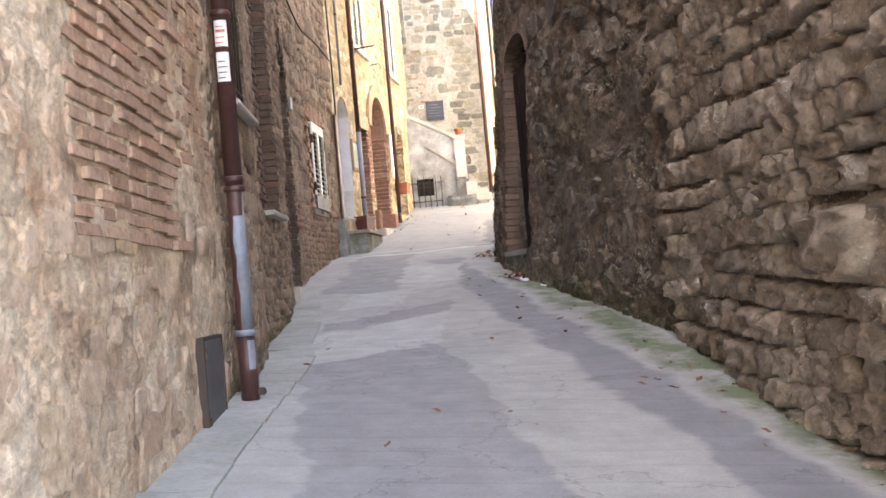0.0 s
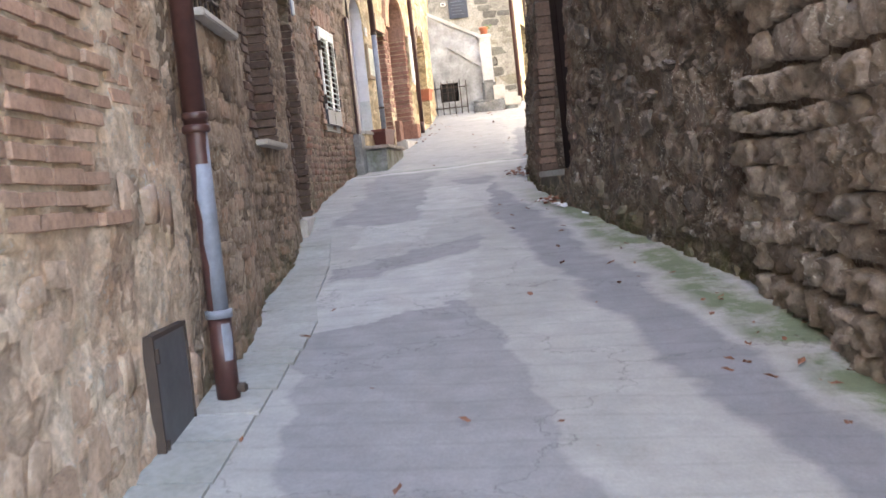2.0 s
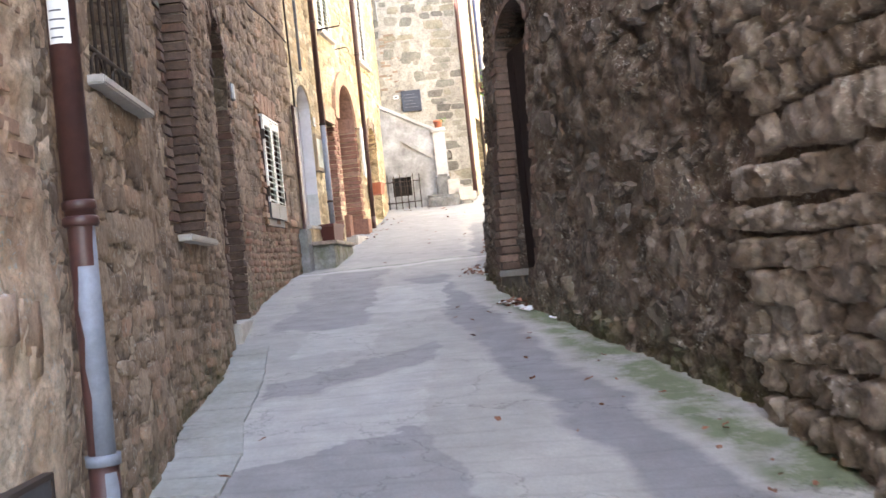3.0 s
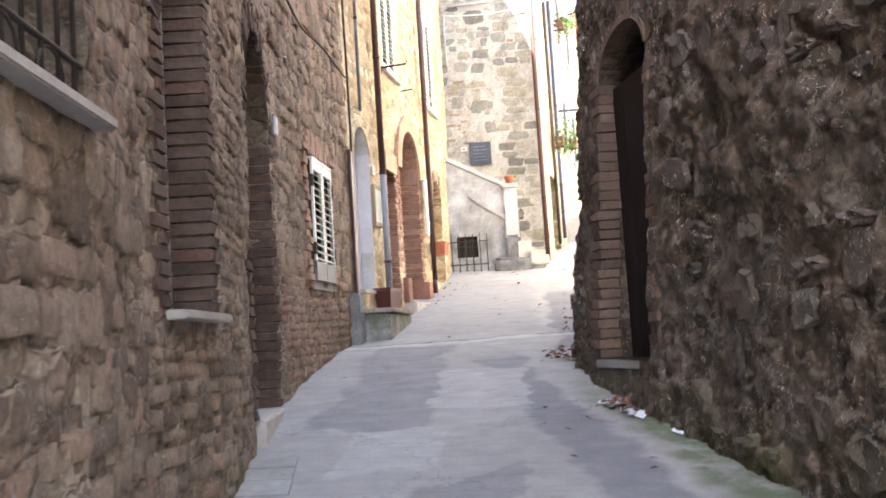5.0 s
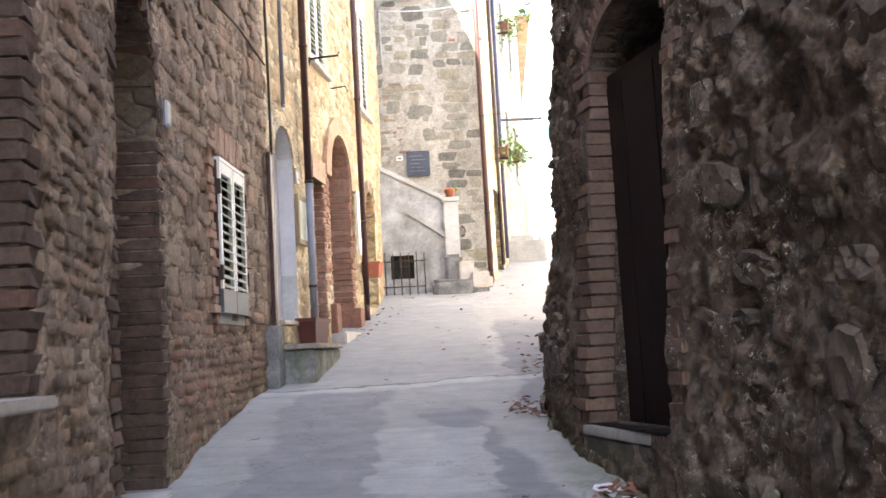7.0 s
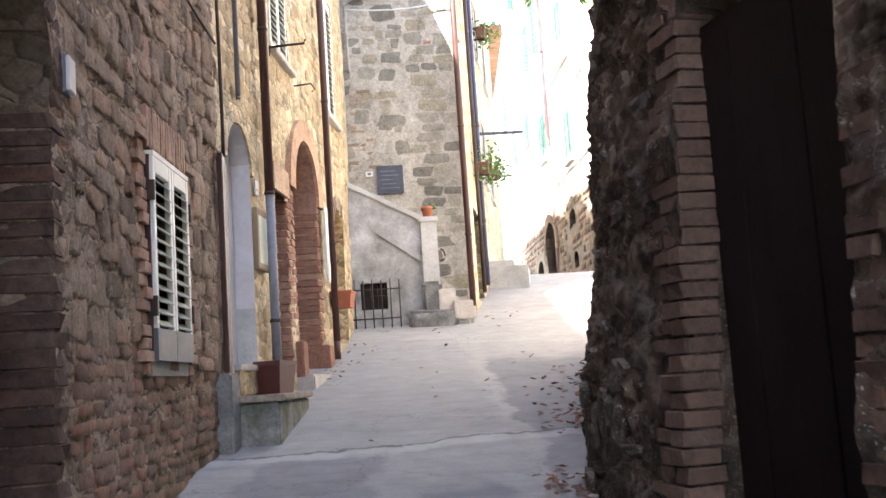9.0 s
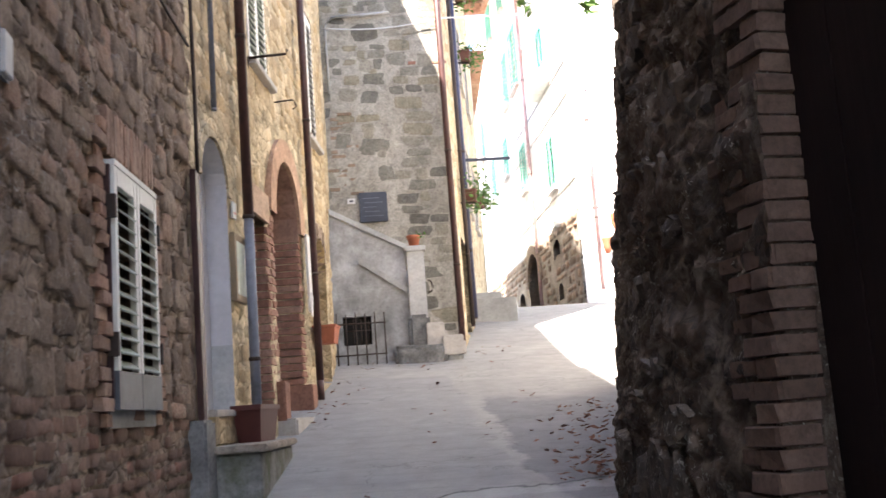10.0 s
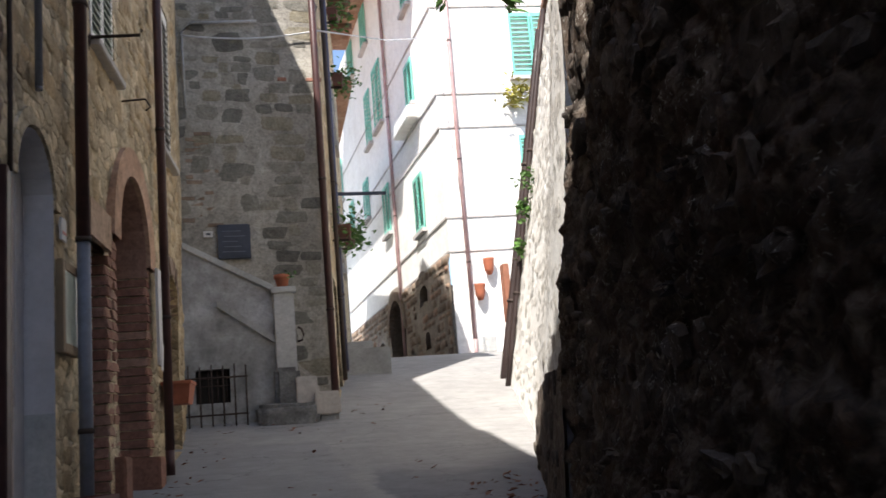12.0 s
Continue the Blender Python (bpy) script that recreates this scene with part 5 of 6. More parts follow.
arch_ring(PL_AT, ARCHES[0], 0.25, 0.05, MATS["stone_l", "object"], white, "arch_band", "stone arch band")
part("roof", box_bm((8.0, 40.0, 17.6), (12.5, 13.0, 0.25)), ROOFT, white)

# house row beyond the tower: unseen, added to shade the white house's side
row = thing("row_house", "plain unseen house continuing the row, added to cast shade", "house")
bm = bmesh.new()
for (xa, ya), (xb, yb) in (((2.72, 34.05), (3.3, 43.0)), ((3.3, 43.0), (-5.0, 43.0)), ((-5.0, 43.0), (-5.0, 34.05)), ((-5.0, 34.05), (2.72, 34.05))):
    bm.faces.new([bm.verts.new(p) for p in ((xa, ya, 4.0), (xb, yb, 4.0), (xb, yb, 11.3), (xa, ya, 11.3))])
part("wall", bm, PALE_R, row)
prism("roof", [(3.1, 34.0), (3.7, 43.3), (-5.3, 43.3), (-5.3, 34.0)], 11.3, 11.5, ROOFT, row)

# lane end beyond the crest
far = thing("far_house", "pale far house closing the uphill street", "house")
wall_sheet("wall", flat_wall((-4.0, 52.0), (4.0, 50.0)), 0.0, 8.2, 5.0, 15.0, [], WHITE_R, far, 0.01, 0.5, 5.2)
part("roof", box_bm((0.0, 53.5, 15.1), (9.5, 5.0, 0.3)), ROOFT, far)
for x, z in ((1.0, 7.6), (2.6, 7.6), (1.0, 10.8), (2.6, 10.8)):
    sh = link("window", None, far)
    part("shutter", box_bm((x, 51.2 - 0.25 * (x + 4) / 2, z), (0.9, 0.08, 1.5)), GREEN_P, sh)

# right side beyond the corner: pipes, cables, plants on the sunlit wall
PIPE_G = plain("dark_brown_pipe_paint", (0.03, 0.018, 0.016), 0.5)
for u, off, r in ((26.7, 0.08, 0.045), (25.9, 0.06, 0.03)):
    pipe = thing("downpipe", "brown pipe leaning with the pale sunlit wall", "downpipe", at=frame_at(R_AT, u, 3.7, off).translation)
    part("pipe", tube_bm([frame_at(R_AT, u, z, off).translation for z in np.linspace(3.5, 9.5, 9)], r * 1.4, 12), PIPE_G, pipe)
    for z in (5.0, 7.2):
        part("bracket", tube_bm([frame_at(R_AT, u, z + d, off).translation for d in (-0.02, 0.02)], r * 1.8, 12), IRON, pipe)
part("shutter", box_bm((4.25, 27.06, 5.2), (0.1, 0.2, 0.95), bevel=0.01), plain("red_brown_wood", (0.3, 0.13, 0.08), 0.7), garden, "reddish timber shutter")
for u, z, r in ((25.2, 6.6, 0.17), (25.6, 5.7, 0.1), (25.4, 6.25, 0.13)):
    p = frame_at(R_AT, u, z, 0.1).translation
    pl = thing("wall_plant", "small green plant growing from the pale wall", "plant", "plants on pale wall", at=p)
    leaf_clump("leaves", p, r, 70, pl, size=0.045, droop=0.2)
vine = thing("vine", "green and browning leaves hanging over the wall top", "plant", at=(2.2, 19.0, 6.6))
for x, y, z, n in ((1.36, 19.0, 6.46, 7), (2.0, 19.0, 6.4, 8), (2.08, 19.1, 6.55, 10)):
    leaf_clump("leaves", (x, y, z), 0.09, n, vine, size=0.075)
part("stem", tube_bm([(2.6, 19.2, 7.4), (2.3, 19.1, 7.0), (1.9, 19.0, 6.75), (1.36, 19.0, 6.6)], 0.012, 6), IRON, vine)


# ---- masonry pieces ----
def stone_shape(seed, nx=6, nz=5, crisp=0.8, ragged=0.09, lumps=0.3, corner=0.18, chips=0.0):
    """A rough stone's visible face: unit wide and high, standing out to y = -1 and sinking to y = +0.8 at its rim."""
    rng = random.Random(seed)
    off = Vector((rng.uniform(0, 90), rng.uniform(0, 90), rng.uniform(0, 90)))
    skew, lean = rng.uniform(-0.12, 0.12), rng.uniform(-0.1, 0.1)
    tilt_x, tilt_z = rng.uniform(-0.35, 0.35), rng.uniform(-0.3, 0.3)
    verts, faces = [], []

    def spread(n):
        inner = np.linspace(-crisp, crisp, n - 2) if n > 4 else [-crisp * 0.9, crisp * 0.9]
        return [-1.0, *inner, 1.0]
    for c in spread(nz):
        for a in spread(nx):
            edge = max(abs(a), abs(c)) > 0.99
            cut = 1 - corner * (abs(a) * abs(c)) ** 2
            jig = Vector((a * 1.3, c * 1.3, 0)) + off
            x = 0.5 * a * cut + ragged * noise.noise(jig) + skew * c * 0.5
            z = 0.5 * c * cut + ragged * noise.noise(jig + Vector((0, 0, 9))) + lean * a * 0.5
            y = 0.8 if edge else -0.8 - tilt_x * a * 0.5 - tilt_z * c * 0.5 - lumps * noise.noise(jig * 1.6 + Vector((0, 0, 4))) - chips * noise.noise(jig * 4.3) + 0.35 * (abs(a * c) ** 2)
            verts.append((x, y, z))
    for j in range(nz - 1):
        for i in range(nx - 1):
            faces.append((j * nx + i, j * nx + i + 1, (j + 1) * nx + i + 1, (j + 1) * nx + i))
    return verts, faces


SOFT = [stone_shape(100 + k, 6, 5, 0.86, 0.11, 0.5, 0.12) for k in range(16)]
BOLD = [stone_shape(200 + k, 10, 8, 0.78, 0.1, 0.6, 0.22, 0.5) for k in range(20)]
ROUGH = [stone_shape(400 + k, 7, 6, 0.84, 0.14, 0.8, 0.3, 0.7) for k in range(16)]
FLAT = [stone_shape(300 + k, 5, 4, 0.88, 0.05, 0.25, 0.08) for k in range(14)]
SHAPES = {"rough": ROUGH, "soft": SOFT, "bold": BOLD, "flat": FLAT}
MESHES = {}


def piece_mesh(kind, k, mat_key):
    key = (kind, k, mat_key)
    if key not in MESHES:
        v, f = SHAPES[kind][k]
        MESHES[key] = mesh_from("stone", v, f, MATS[mat_key, "object"], kind != "rough")
    return MESHES[key]


def blocked(u0, u1, z0, z1, openings, margin=0.03):
    for o in openings:
        hi = o["top"] + o.get("rise", 0.0)
        if u1 > o["u0"] - margin and u0 < o["u1"] + margin and z1 > o["bottom"] - margin and z0 < hi + margin:
            if z0 > o["top"] and o.get("rise"):
                near = min(max((o["u0"] + o["u1"]) / 2, u0), u1)
                if z0 > arch_top(o, min(max(near, o["u0"]), o["u1"])) + margin:
                    continue
            return True
    return False


def lay(at, wall, u0, u1, z0, z1, heights, widths, depth, kind, mat_key, openings=(), skip=0.2, gap=0.012, seed=1, single=300, singles=None, amp=0.035, name="stone", slope=0.0, wander=0.015, bed=None, loose=0.0):
    """Courses of stones over a stretch of wall. The pieces within singles = (from, to) stand as parts of their own, up to a number; the rest are joined."""
    rng = random.Random(seed)
    shapes = SHAPES[kind]
    big_v, big_f = [], []
    made = 0
    z = z0
    while z < z1:
        h = rng.uniform(*heights)
        u = u0 + rng.uniform(0, widths[1]) * 0.5
        while u < u1:
            w = rng.uniform(*widths) * (0.8 + 0.4 * h / heights[1])
            zz = z + slope * (u - u0) + wander * math.sin(u * 1.3 + z * 5)
            zz += rng.uniform(-loose, loose) * h
            cu, cz = u + w / 2, zz + h / 2
            u += w
            if cu + w / 2 > u1 + 0.05 or rng.random() < skip or blocked(cu - w / 2, cu + w / 2, zz, zz + h, openings):
                continue
            if bed is not None and cz + h / 2 < bed(cu) - 0.02:
                continue
            k = rng.randrange(len(shapes))
            hh = h * rng.uniform(0.86, 1.06 + loose * 0.9) * (1.1 if kind == "bold" else 1.0)
            d = rng.uniform(*depth)
            m = frame_at(at, cu, cz)
            m.translation = rough_point(at, cu, cz, amp)
            m = m @ Matrix.Rotation(rng.uniform(-0.05, 0.05) - loose * rng.uniform(-0.6, 0.6), 4, "Y") @ Matrix.Rotation(rng.uniform(-0.07, 0.07), 4, "Z") @ Matrix.Diagonal((w - gap, d, hh - gap, 1))
            if singles and singles[0] <= cu <= singles[1] and made < single:
                made += 1
                ob = new(name, piece_mesh(kind, k, mat_key))
                ob.parent = wall
                ob.matrix_basis = m
            else:
                base = len(big_v)
                big_v.extend(m @ Vector(v) for v in shapes[k][0])
                big_f.extend(tuple(i + base for i in f) for f in shapes[k][1])
        z += h
    if big_v:
        link("masonry", mesh_from("masonry", big_v, big_f, MATS[mat_key, "island"], True), wall, kind="stuff")


def brick_shape(seed):
    rng = random.Random(seed)
    bm = bmesh.new()
    bmesh.ops.create_cube(bm, size=1.0)
    bmesh.ops.bevel(bm, geom=bm.edges[:], offset=0.06, segments=1, affect="EDGES")
    for v in bm.verts:
        v.co += Vector([rng.uniform(-0.035, 0.035) for _ in range(3)])
    return bm


BRICKS = {}


def brick_mesh(k, mat_key):
    if (k, mat_key) not in BRICKS:
        bm = brick_shape(k)
        me = bpy.data.meshes.new("brick")
        bm.to_mesh(me)
        bm.free()
        me.materials.append(MATS[mat_key, "object"])
        BRICKS[k, mat_key] = me
    return BRICKS[k, mat_key]


def brick(wall, m, size, mat_key, rng):
    ob = new("brick", brick_mesh(rng.randrange(8), mat_key))
    ob.parent = wall
    ob.matrix_basis = m @ Matrix.Rotation(rng.uniform(-0.02, 0.02), 4, "Y") @ Matrix.Diagonal((*size, 1))


def jamb(at, o, edge, z0, z1, wall, mat_key, pitch=0.075, deep=0.3, out=0.014, into=0.012, face=(0.11, 0.22), seed=3):
    """Bricks up one side of an opening; edge -1 at u0, +1 at u1."""
    rng = random.Random(seed)
    n = int((z1 - z0) / pitch)
    for k in range(n):
        wd = face[k % 2] * rng.uniform(0.9, 1.1)
        lo, hi = (o["u0"] - wd, o["u0"] + into) if edge < 0 else (o["u1"] - into, o["u1"] + wd)
        m = frame_at(at, (lo + hi) / 2, z0 + (k + 0.5) * pitch, out * rng.uniform(0.4, 1.3))
        m = m @ Matrix.Translation((0, deep / 2, 0))
        brick(wall, m, (hi - lo, deep, pitch - 0.008), mat_key, rng)


def voussoirs(at, o, n, length, wall, mat_key, out=0.02, deep=0.3, seed=5):
    """Bricks on edge round an arch."""
    rng = random.Random(seed)
    c, hw = (o["u0"] + o["u1"]) / 2, (o["u1"] - o["u0"]) / 2
    flip = -1 if (at(c + 0.1)[0] - at(c)[0]).dot(frame_at(at, c, 0).to_3x3() @ Vector((1, 0, 0))) < 0 else 1
    for k in range(n):
        a = math.pi * (k + 0.5) / n
        u, z = c - (hw + length / 2) * math.cos(a), o["top"] + (o["rise"] + length / 2) * math.sin(a)
        tilt = math.atan2(-math.cos(a) * (o["rise"] + 0.2), math.sin(a) * hw + 0.2) * flip
        m = frame_at(at, u, z, out) @ Matrix.Translation((0, deep / 2, 0)) @ Matrix.Rotation(tilt, 4, "Y")
        brick(wall, m, (math.pi * (hw + o["rise"]) / 2 / n * 0.82, deep, length), mat_key, rng)


def brick_field(at, wall, u0, u1, z0, z1, mat_key, pitch=0.075, length=0.25, out=0.01, keep=1.0, seed=8, openings=(), inside=None, wave=0.0):
    rng = random.Random(seed)
    z, row = z0, 0
    while z < z1:
        u = u0 - (row % 2) * length / 2
        while u < u1:
            w = length * rng.choice((1.0, 1.0, 0.95, 0.55))
            cu, cz = u + w / 2, z + pitch / 2 + wave * math.sin(u * 2.0)
            u += w
            if cu < u0 or cu > u1 or rng.random() > keep or blocked(cu - w / 2, cu + w / 2, cz - 0.03, cz + 0.03, openings) or (inside and not inside(cu, cz)):
                continue
            m = frame_at(at, cu, cz)
            m.translation = rough_point(at, cu, cz, 0.035)
            m = m @ Matrix.Translation((0, 0.034 - out * rng.uniform(0.0, 1.2), 0))
            brick(wall, m, (w - 0.016, 0.07, (pitch - 0.02) * rng.uniform(0.85, 1.05)), mat_key, rng)
        z += pitch
        row += 1


G_L = lambda u: road_z(LEFT_X(u), u)
G_R = lambda u: road_z(RIGHT_X(u), u)
HATCH = hole(5.3, 5.9, 0.55, 1.3)

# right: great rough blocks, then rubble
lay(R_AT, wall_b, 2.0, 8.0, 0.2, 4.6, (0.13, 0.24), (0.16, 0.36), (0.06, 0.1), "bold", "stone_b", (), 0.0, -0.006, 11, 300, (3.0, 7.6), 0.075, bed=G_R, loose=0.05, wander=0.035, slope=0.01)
# one great block that juts out of the wall
m = frame_at(R_AT, 4.62, 1.42, 0.05) @ Matrix.Diagonal((0.62, 0.16, 0.38, 1))
jut = new("stone", piece_mesh("bold", 5, "stone_b"))
jut.parent = wall_b
jut.matrix_basis = m
DR = hole(11.7, 13.42, 1.4, 4.62)
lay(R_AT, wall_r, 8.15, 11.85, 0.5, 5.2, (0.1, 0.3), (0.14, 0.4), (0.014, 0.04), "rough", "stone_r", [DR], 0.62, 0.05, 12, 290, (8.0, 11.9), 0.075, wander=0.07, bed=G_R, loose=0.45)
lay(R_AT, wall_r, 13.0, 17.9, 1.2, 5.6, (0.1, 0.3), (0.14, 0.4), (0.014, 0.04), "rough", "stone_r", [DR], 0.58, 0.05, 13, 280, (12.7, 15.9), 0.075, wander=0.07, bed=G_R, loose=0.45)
# dark stones of the painted-shade strip on the pale wall
lay(SHADE_AT, wall_shade, 17.9, 21.4, 1.9, 3.2, (0.12, 0.27), (0.16, 0.4), (0.004, 0.02), "soft", "stone_r", (), 0.4, 0.05, 16, 0, None, 0.02, bed=G_R, loose=0.1)
lay(R_AT, wall_g, 18.0, 26.8, 1.9, 9.4, (0.12, 0.24), (0.16, 0.4), (0.0, 0.006), "soft", "stone_f", (), 0.3, 0.02, 15, 200, (17.2, 22.5), 0.025, bed=G_R, loose=0.15)
for edge in (-1, 1):
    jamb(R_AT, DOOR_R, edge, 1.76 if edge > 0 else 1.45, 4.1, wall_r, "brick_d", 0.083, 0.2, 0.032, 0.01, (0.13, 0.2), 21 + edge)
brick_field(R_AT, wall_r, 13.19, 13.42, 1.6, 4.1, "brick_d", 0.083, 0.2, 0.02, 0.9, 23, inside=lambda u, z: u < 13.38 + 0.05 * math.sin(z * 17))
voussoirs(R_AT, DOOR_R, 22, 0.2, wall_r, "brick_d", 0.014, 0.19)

# left: near rendered house with the bared brick patch and half-buried rubble
brick_field(L_AT, wall_n, 3.62, 5.3, 1.68, 3.6, "brick_n", 0.076, 0.29, 0.012, 0.97, 31, inside=lambda u, z: u < 5.2 + 0.08 * math.sin(z * 9) and u > 3.68 + 0.12 * noise.noise(Vector((z * 3, 0, 0))) - 0.1 * (z > 2.2), wave=0.004)
brick_field(L_AT, wall_n, 5.3, 6.0, 2.1, 3.5, "brick_n", 0.076, 0.25, 0.002, 0.7, 32, wave=0.01)
lay(L_AT, wall_n, 0.5, 6.1, 0.1, 1.62, (0.1, 0.22), (0.13, 0.3), (0.006, 0.022), "soft", "stone_n", [HATCH], 0.6, 0.03, 33, 160, (2.0, 5.0), bed=G_L, wander=0.06, loose=0.25)
lay(L_AT, wall_n, 0.5, 3.6, 1.6, 3.4, (0.14, 0.26), (0.2, 0.4), (0.004, 0.014), "soft", "stone_n", (), 0.75, 0.03, 34, 60, (2.0, 5.0), wander=0.06, loose=0.25)
# left: rubble with thin courses
LO = [WIN_1, hole(8.75, 9.95, 2.1, 4.5), hole(11.15, 13.0, 1.2, 4.5), HATCH]
lay(L_AT, wall_l, 6.25, 8.6, 0.5, 4.8, (0.1, 0.2), (0.11, 0.3), (0.008, 0.024), "soft", "stone_l", LO, 0.22, 0.02, 35, 290, (5.0, 8.6), bed=G_L, wander=0.05, loose=0.22)
lay(L_AT, wall_l, 8.5, 13.0, 0.8, 4.9, (0.06, 0.12), (0.1, 0.28), (0.01, 0.024), "flat", "stone_l", LO, 0.1, 0.014, 36, 300, (8.5, 13.0), bed=G_L, wander=0.02, loose=0.08)
lay(L_AT, wall_l, 13.0, 14.45, 2.75, 5.6, (0.1, 0.22), (0.14, 0.4), (0.01, 0.028), "soft", "stone_l", (), 0.1, 0.018, 37, 160, (13.0, 14.5), wander=0.05, loose=0.2)
lay(L_AT, wall_l, 14.42, 15.7, 4.26, 6.2, (0.12, 0.24), (0.16, 0.42), (0.01, 0.028), "soft", "stone_l", (), 0.1, 0.018, 38, 120, (14.4, 15.7), wander=0.05, loose=0.2)
lay(L_AT, wall_l, 15.66, 16.55, 2.6, 6.0, (0.1, 0.22), (0.14, 0.32), (0.015, 0.04), "soft", "stone_l", (), 0.06, 0.018, 39, 120, (15.6, 16.6), wander=0.04, loose=0.2)
lay(L_AT, wall_l, 13.0, 16.4, 1.45, 2.72, (0.075, 0.105), (0.13, 0.27), (0.008, 0.022), "flat", "brick", (), 0.03, 0.014, 40, 300, (13.0, 16.4), bed=G_L, slope=0.02, wander=0.01)
lay(L_AT, wall_l, 6.2, 16.5, 4.9, 8.5, (0.12, 0.24), (0.16, 0.42), (0.01, 0.026), "soft", "stone_l", [hole(14.4, 15.7, 4.2, 6.2), hole(13, 14.5, 4, 5.6), hole(15.6, 16.6, 4, 6.0)], 0.2, 0.02, 41, 0, None)
# niche window and arched door take the bricks darkened for shade
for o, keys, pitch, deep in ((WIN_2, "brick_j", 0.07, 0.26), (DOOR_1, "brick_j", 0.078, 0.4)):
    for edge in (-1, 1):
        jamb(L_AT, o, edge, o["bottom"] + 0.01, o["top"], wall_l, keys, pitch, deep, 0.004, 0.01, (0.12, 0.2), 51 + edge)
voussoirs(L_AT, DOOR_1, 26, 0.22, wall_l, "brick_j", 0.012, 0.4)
FR = hole(14.58, 15.52, 2.66, 3.95)
for edge in (-1, 1):
    jamb(L_AT, FR, edge, 2.6, 4.22, wall_l, "brick_s", 0.074, 0.1, 0.042, 0.0, (0.12, 0.2), 61 + edge)
rng = random.Random(62)
for k in range(15):
    m = frame_at(L_AT, 14.58 + (k + 0.5) * 0.94 / 15, 4.11, 0.042) @ Matrix.Translation((0, 0.05, 0))
    brick(wall_l, m, (0.058, 0.1, 0.25), "brick_s", rng)
on_wall(L_AT, 14.6, 15.5, 2.6, 2.69, -0.05, 0.02, CEMENT, house_l, "sill_bed", "grey cement bed below shutters")

# ochre house
YO = [DOOR_2, hole(18.3, 21.0, 2.3, 4.7), hole(19.1, 20.9, 4.6, 5.6), hole(21.5, 22.7, 2.9, 4.9), WIN_UP, WIN_UP2, hole(17.6, 18.15, 3.5, 4.2), hole(16.6, 17.8, 4.3, 4.9)]
lay(L_AT, wall_y, 16.62, 24.0, 2.4, 8.4, (0.09, 0.18), (0.13, 0.34), (0.005, 0.016), "soft", "stone_y", YO, 0.18, 0.016, 71, 300, (16.6, 20.0), 0.02, bed=G_L, wander=0.03, loose=0.18)
for o, z0 in ((DOOR_3, 2.55), (DOOR_4, 2.95)):
    for edge in (-1, 1):
        jamb(L_AT, o, edge, z0, o["top"], wall_y, "brick_red", 0.078, 0.28 if o is DOOR_3 else 0.33, 0.008, 0.01, (0.12, 0.18), 72 + edge)
voussoirs(L_AT, DOOR_5, 14, 0.2, wall_y, "brick_w", 0.012, 0.2)

# tower front: squared rubble with broad joints
lay(T_AT, wall_t, 0.02, 1.4, 3.2, 10.5, (0.11, 0.26), (0.14, 0.46), (0.003, 0.012), "soft", "stone_t", [hole(0.6, 1.3, 5.4, 6.05)], 0.3, 0.02, 81, 120, (0.0, 1.4), 0.02, wander=0.05, loose=0.25)
lay(T_AT, wall_t, 1.36, 2.32, 3.2, 10.5, (0.14, 0.27), (0.2, 0.5), (0.005, 0.018), "soft", "stone_t", (), 0.1, 0.02, 82, 150, (1.3, 2.4), 0.02, wander=0.03, loose=0.12)
brick_field(T_AT, wall_t, 0.45, 0.85, 5.95, 7.3, "brick_w", 0.075, 0.24, 0.004, 0.6, 83)
brick_field(T_AT, wall_t, 1.5, 2.3, 8.02, 8.09, "brick_red", 0.07, 0.25, 0.02, 1.0, 84)
lay(T2_AT, wall_t2, 0.1, 5.0, 3.5, 9.0, (0.12, 0.24), (0.2, 0.4), (0.006, 0.02), "flat", "stone_y", [DOOR_T2], 0.55, 0.02, 85, 80, (0, 2.5), 0.015)
brick_field(S_AT, stair, 0.62, 0.84, 3.35, 4.05, "brick_w", 0.07, 0.2, 0.035, 0.85, 88)
lay(S_AT, stair, 0.02, 1.1, 4.25, 4.9, (0.08, 0.14), (0.12, 0.24), (0.01, 0.03), "soft", "stone_t", (), 0.7, 0.02, 86, 0, None, 0.015)
lay(PL_AT, white, 8.0, 23.9, 4.7, 7.0, (0.15, 0.28), (0.2, 0.5), (0.02, 0.05), "flat", "stone_l", [dict(o, u0=o["u0"] - 0.2, u1=o["u1"] + 0.2) for o in ARCHES], 0.2, 0.03, 87, 0, None, 0.03)

# ---- lane edge slabs, litter, spilled lime ----
SLAB = masonry("pale_slab", [(0.22, 0.222, 0.2), (0.275, 0.273, 0.255), (0.325, 0.32, 0.305)], bump=0.005, speckle=0.45)
gut = thing("edge_paving", "pale worn cement slabs along the wall foot", "paving", kind="structure")
rng = random.Random(91)
y = -1.0
while y < 11.0:
    d = rng.uniform(0.28, 0.5)
    w = 0.33 + 0.04 * math.sin(y)
    ring = [(LEFT_X(y) - 0.06, y), (LEFT_X(y) + w, y + 0.02), (LEFT_X(y + d) + w, y + d - 0.006), (LEFT_X(y + d) - 0.06, y + d - 0.014)]
    bm = bmesh.new()
    lo = [bm.verts.new((px, py, road_z(px, py) - 0.05)) for px, py in ring]
    hi = [bm.verts.new((px, py, road_z(px, py) + 0.013 + rng.uniform(0, 0.006))) for px, py in ring]
    bm.faces.new(hi)
    for i in range(4):
        bm.faces.new((lo[i], lo[(i + 1) % 4], hi[(i + 1) % 4], hi[i]))
    bmesh.ops.recalc_face_normals(bm, faces=bm.faces)
    part("slab", bm, SLAB, gut)
    y += d


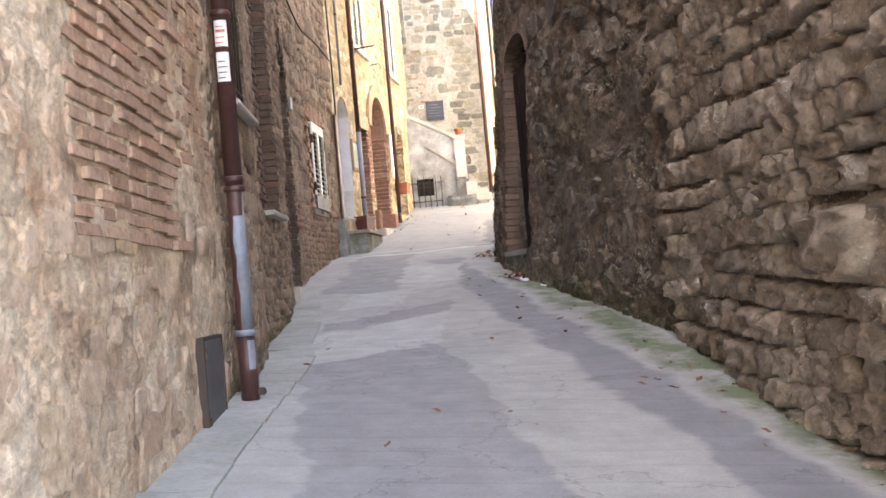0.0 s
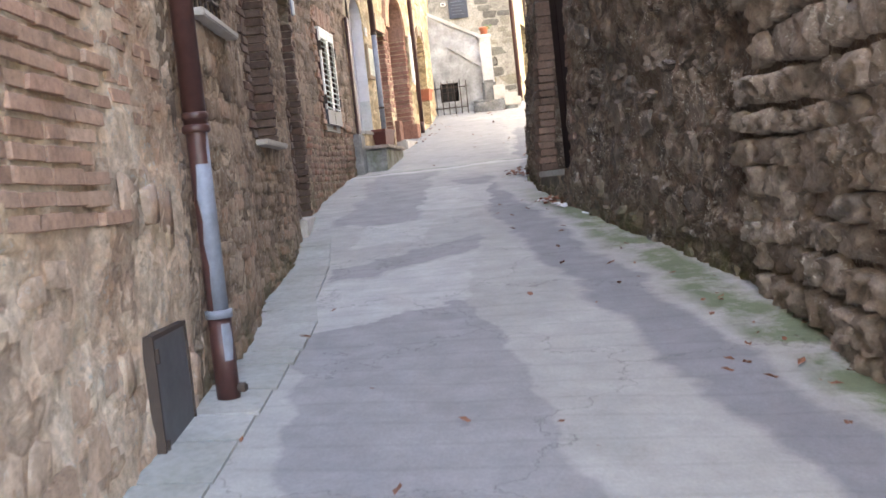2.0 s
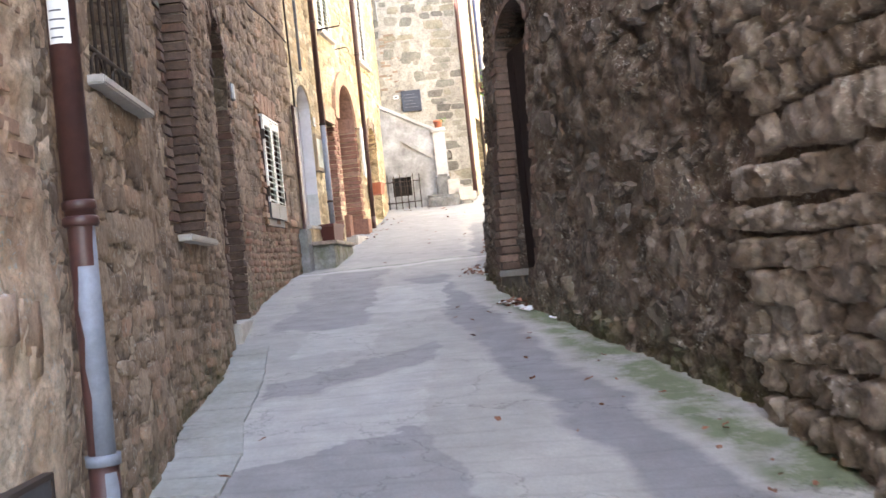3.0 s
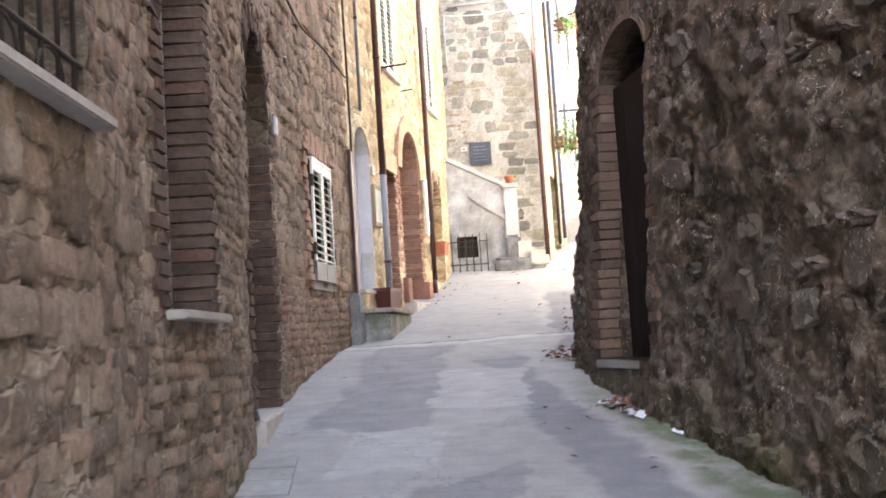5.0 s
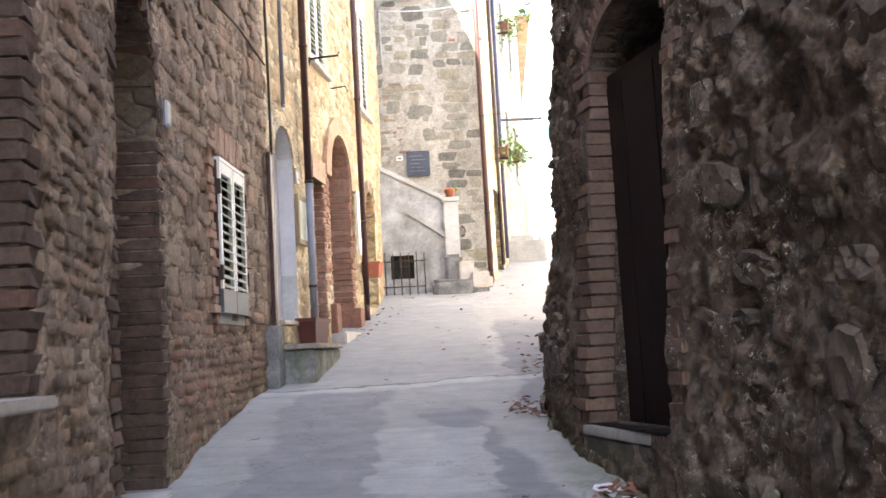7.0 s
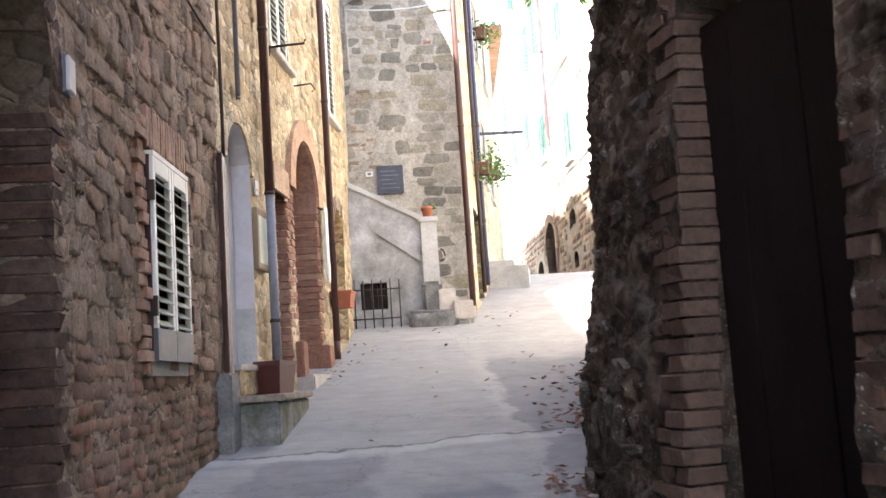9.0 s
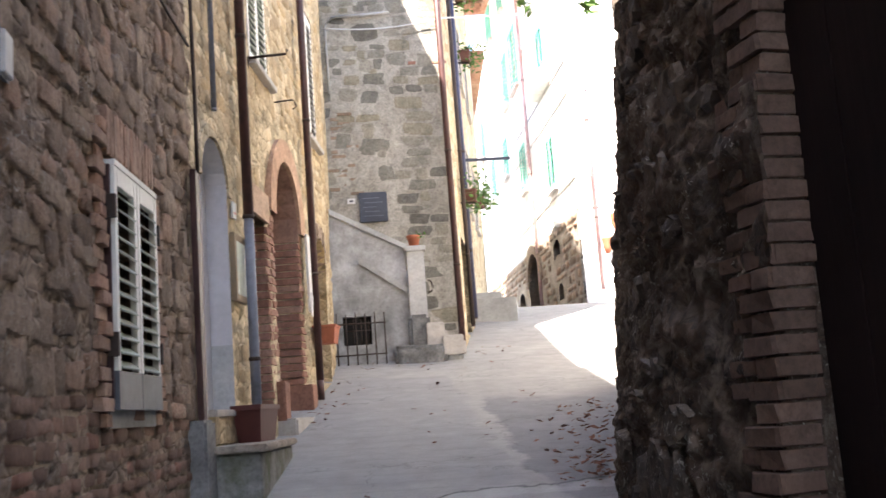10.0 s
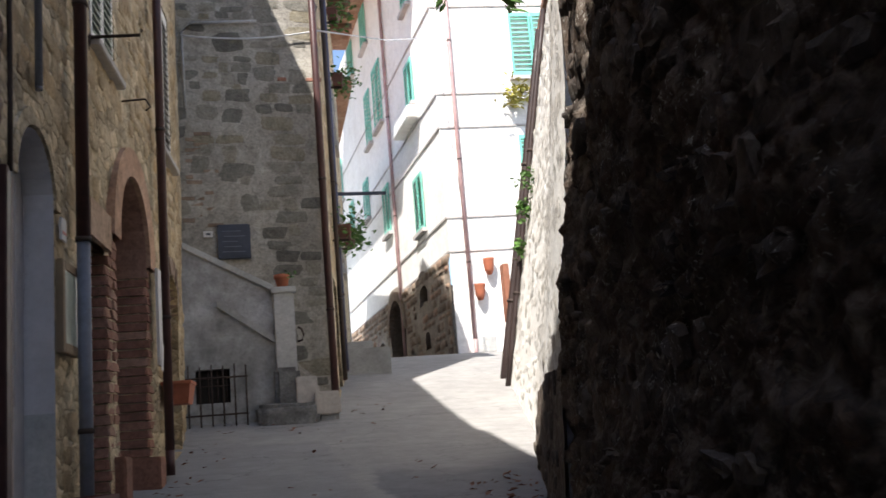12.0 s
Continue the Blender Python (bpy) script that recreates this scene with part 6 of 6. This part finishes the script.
def litter(name, label, spots, n, size, mat, seed):
    """Curled dead leaves lying on the lane."""
    rng = random.Random(seed)
    bm = bmesh.new()
    for k in range(n):
        cx, cy, sx, sy = spots[k % len(spots)]
        x, y = rng.gauss(cx, sx), rng.gauss(cy, sy)
        if x > RIGHT_X(y) - 0.06 or x < LEFT_X(y) + 0.06:
            continue
        s = size * rng.uniform(0.5, 1.3)
        q = Euler((rng.uniform(-0.4, 0.4), rng.uniform(-0.4, 0.4), rng.uniform(0, 6.3))).to_matrix()
        p = Vector((x, y, road_z(x, y) + 0.02 + 0.3 * s))
        vs = [bm.verts.new(p + q @ Vector(v) * s) for v in ((0, -1, 0.2), (0.55, -0.1, 0.35), (0.3, 0.6, 0.1), (0, 1, 0.35), (-0.35, 0.5, 0.2), (-0.5, -0.2, 0.4))]
        bm.faces.new((vs[0], vs[1], vs[2], vs[3]))
        bm.faces.new((vs[0], vs[3], vs[4], vs[5]))
    return tagged(part(name, bm, mat, None), label, "leaves", kind="stuff")


litter("dead_leaves", "brown dead leaves drifted along the wall foot",
       [(1.15, 16.6, 0.15, 0.3), (1.5, 18.3, 0.2, 0.6), (1.25, 17.4, 0.2, 0.5), (1.75, 19.2, 0.2, 0.5), (0.72, 14.7, 0.1, 0.2), (1.05, 12.2, 0.1, 0.12)], 230, 0.042, LEAF_D, 92)
litter("dead_leaves", "scattered brown leaves and twigs on the lane",
       [(1.4, 8.5, 0.25, 1.5), (1.75, 6.5, 0.2, 0.8), (0.5, 19.5, 0.6, 2.0), (-0.7, 22.5, 0.25, 0.8), (0.4, 23.3, 0.5, 0.4), (0.9, 11.5, 0.4, 1.0), (1.2, 24.3, 0.4, 0.5), (0.3, 6.0, 0.9, 1.6), (-0.95, 20.3, 0.08, 0.6)], 150, 0.03, LEAF_D, 93)
twig = thing("twig", "dark dry twig lying by the brick wall", "twig", at=(-1.5, 14.1, 1.68))
part("stem", tube_bm([(-1.62, 13.95, 1.665), (-1.5, 14.08, 1.685), (-1.36, 14.16, 1.7)], 0.012, 6), IRON, twig)


def spill(name, label, spots, mat):
    bm = bmesh.new()
    for cx, cy, r in spots:
        n = 16
        ring = []
        for k in range(n):
            a = 2 * math.pi * k / n
            rr = r * (0.75 + 0.5 * noise.noise(Vector((cx * 5 + math.cos(a) * 1.6, cy * 5 + math.sin(a) * 1.6, 2))))
            px, py = cx + rr * math.cos(a) * 0.8, cy + rr * math.sin(a) * 1.5
            ring.append(bm.verts.new((px, py, road_z(px, py) + 0.018)))
        mid = bm.verts.new((cx, cy, road_z(cx, cy) + 0.022))
        for k in range(n):
            bm.faces.new((ring[k], ring[(k + 1) % n], mid))
    return tagged(part(name, bm, mat, None), label, "spill", kind="stuff")


spill("lime_spill", "dried white lime spilled on the lane", [(0.93, 12.35, 0.13), (1.1, 11.9, 0.12), (1.02, 12.1, 0.09), (1.28, 11.3, 0.07), (0.82, 14.55, 0.06)], plain("dried_lime", (0.62, 0.64, 0.66), 0.9, vary=0.2))
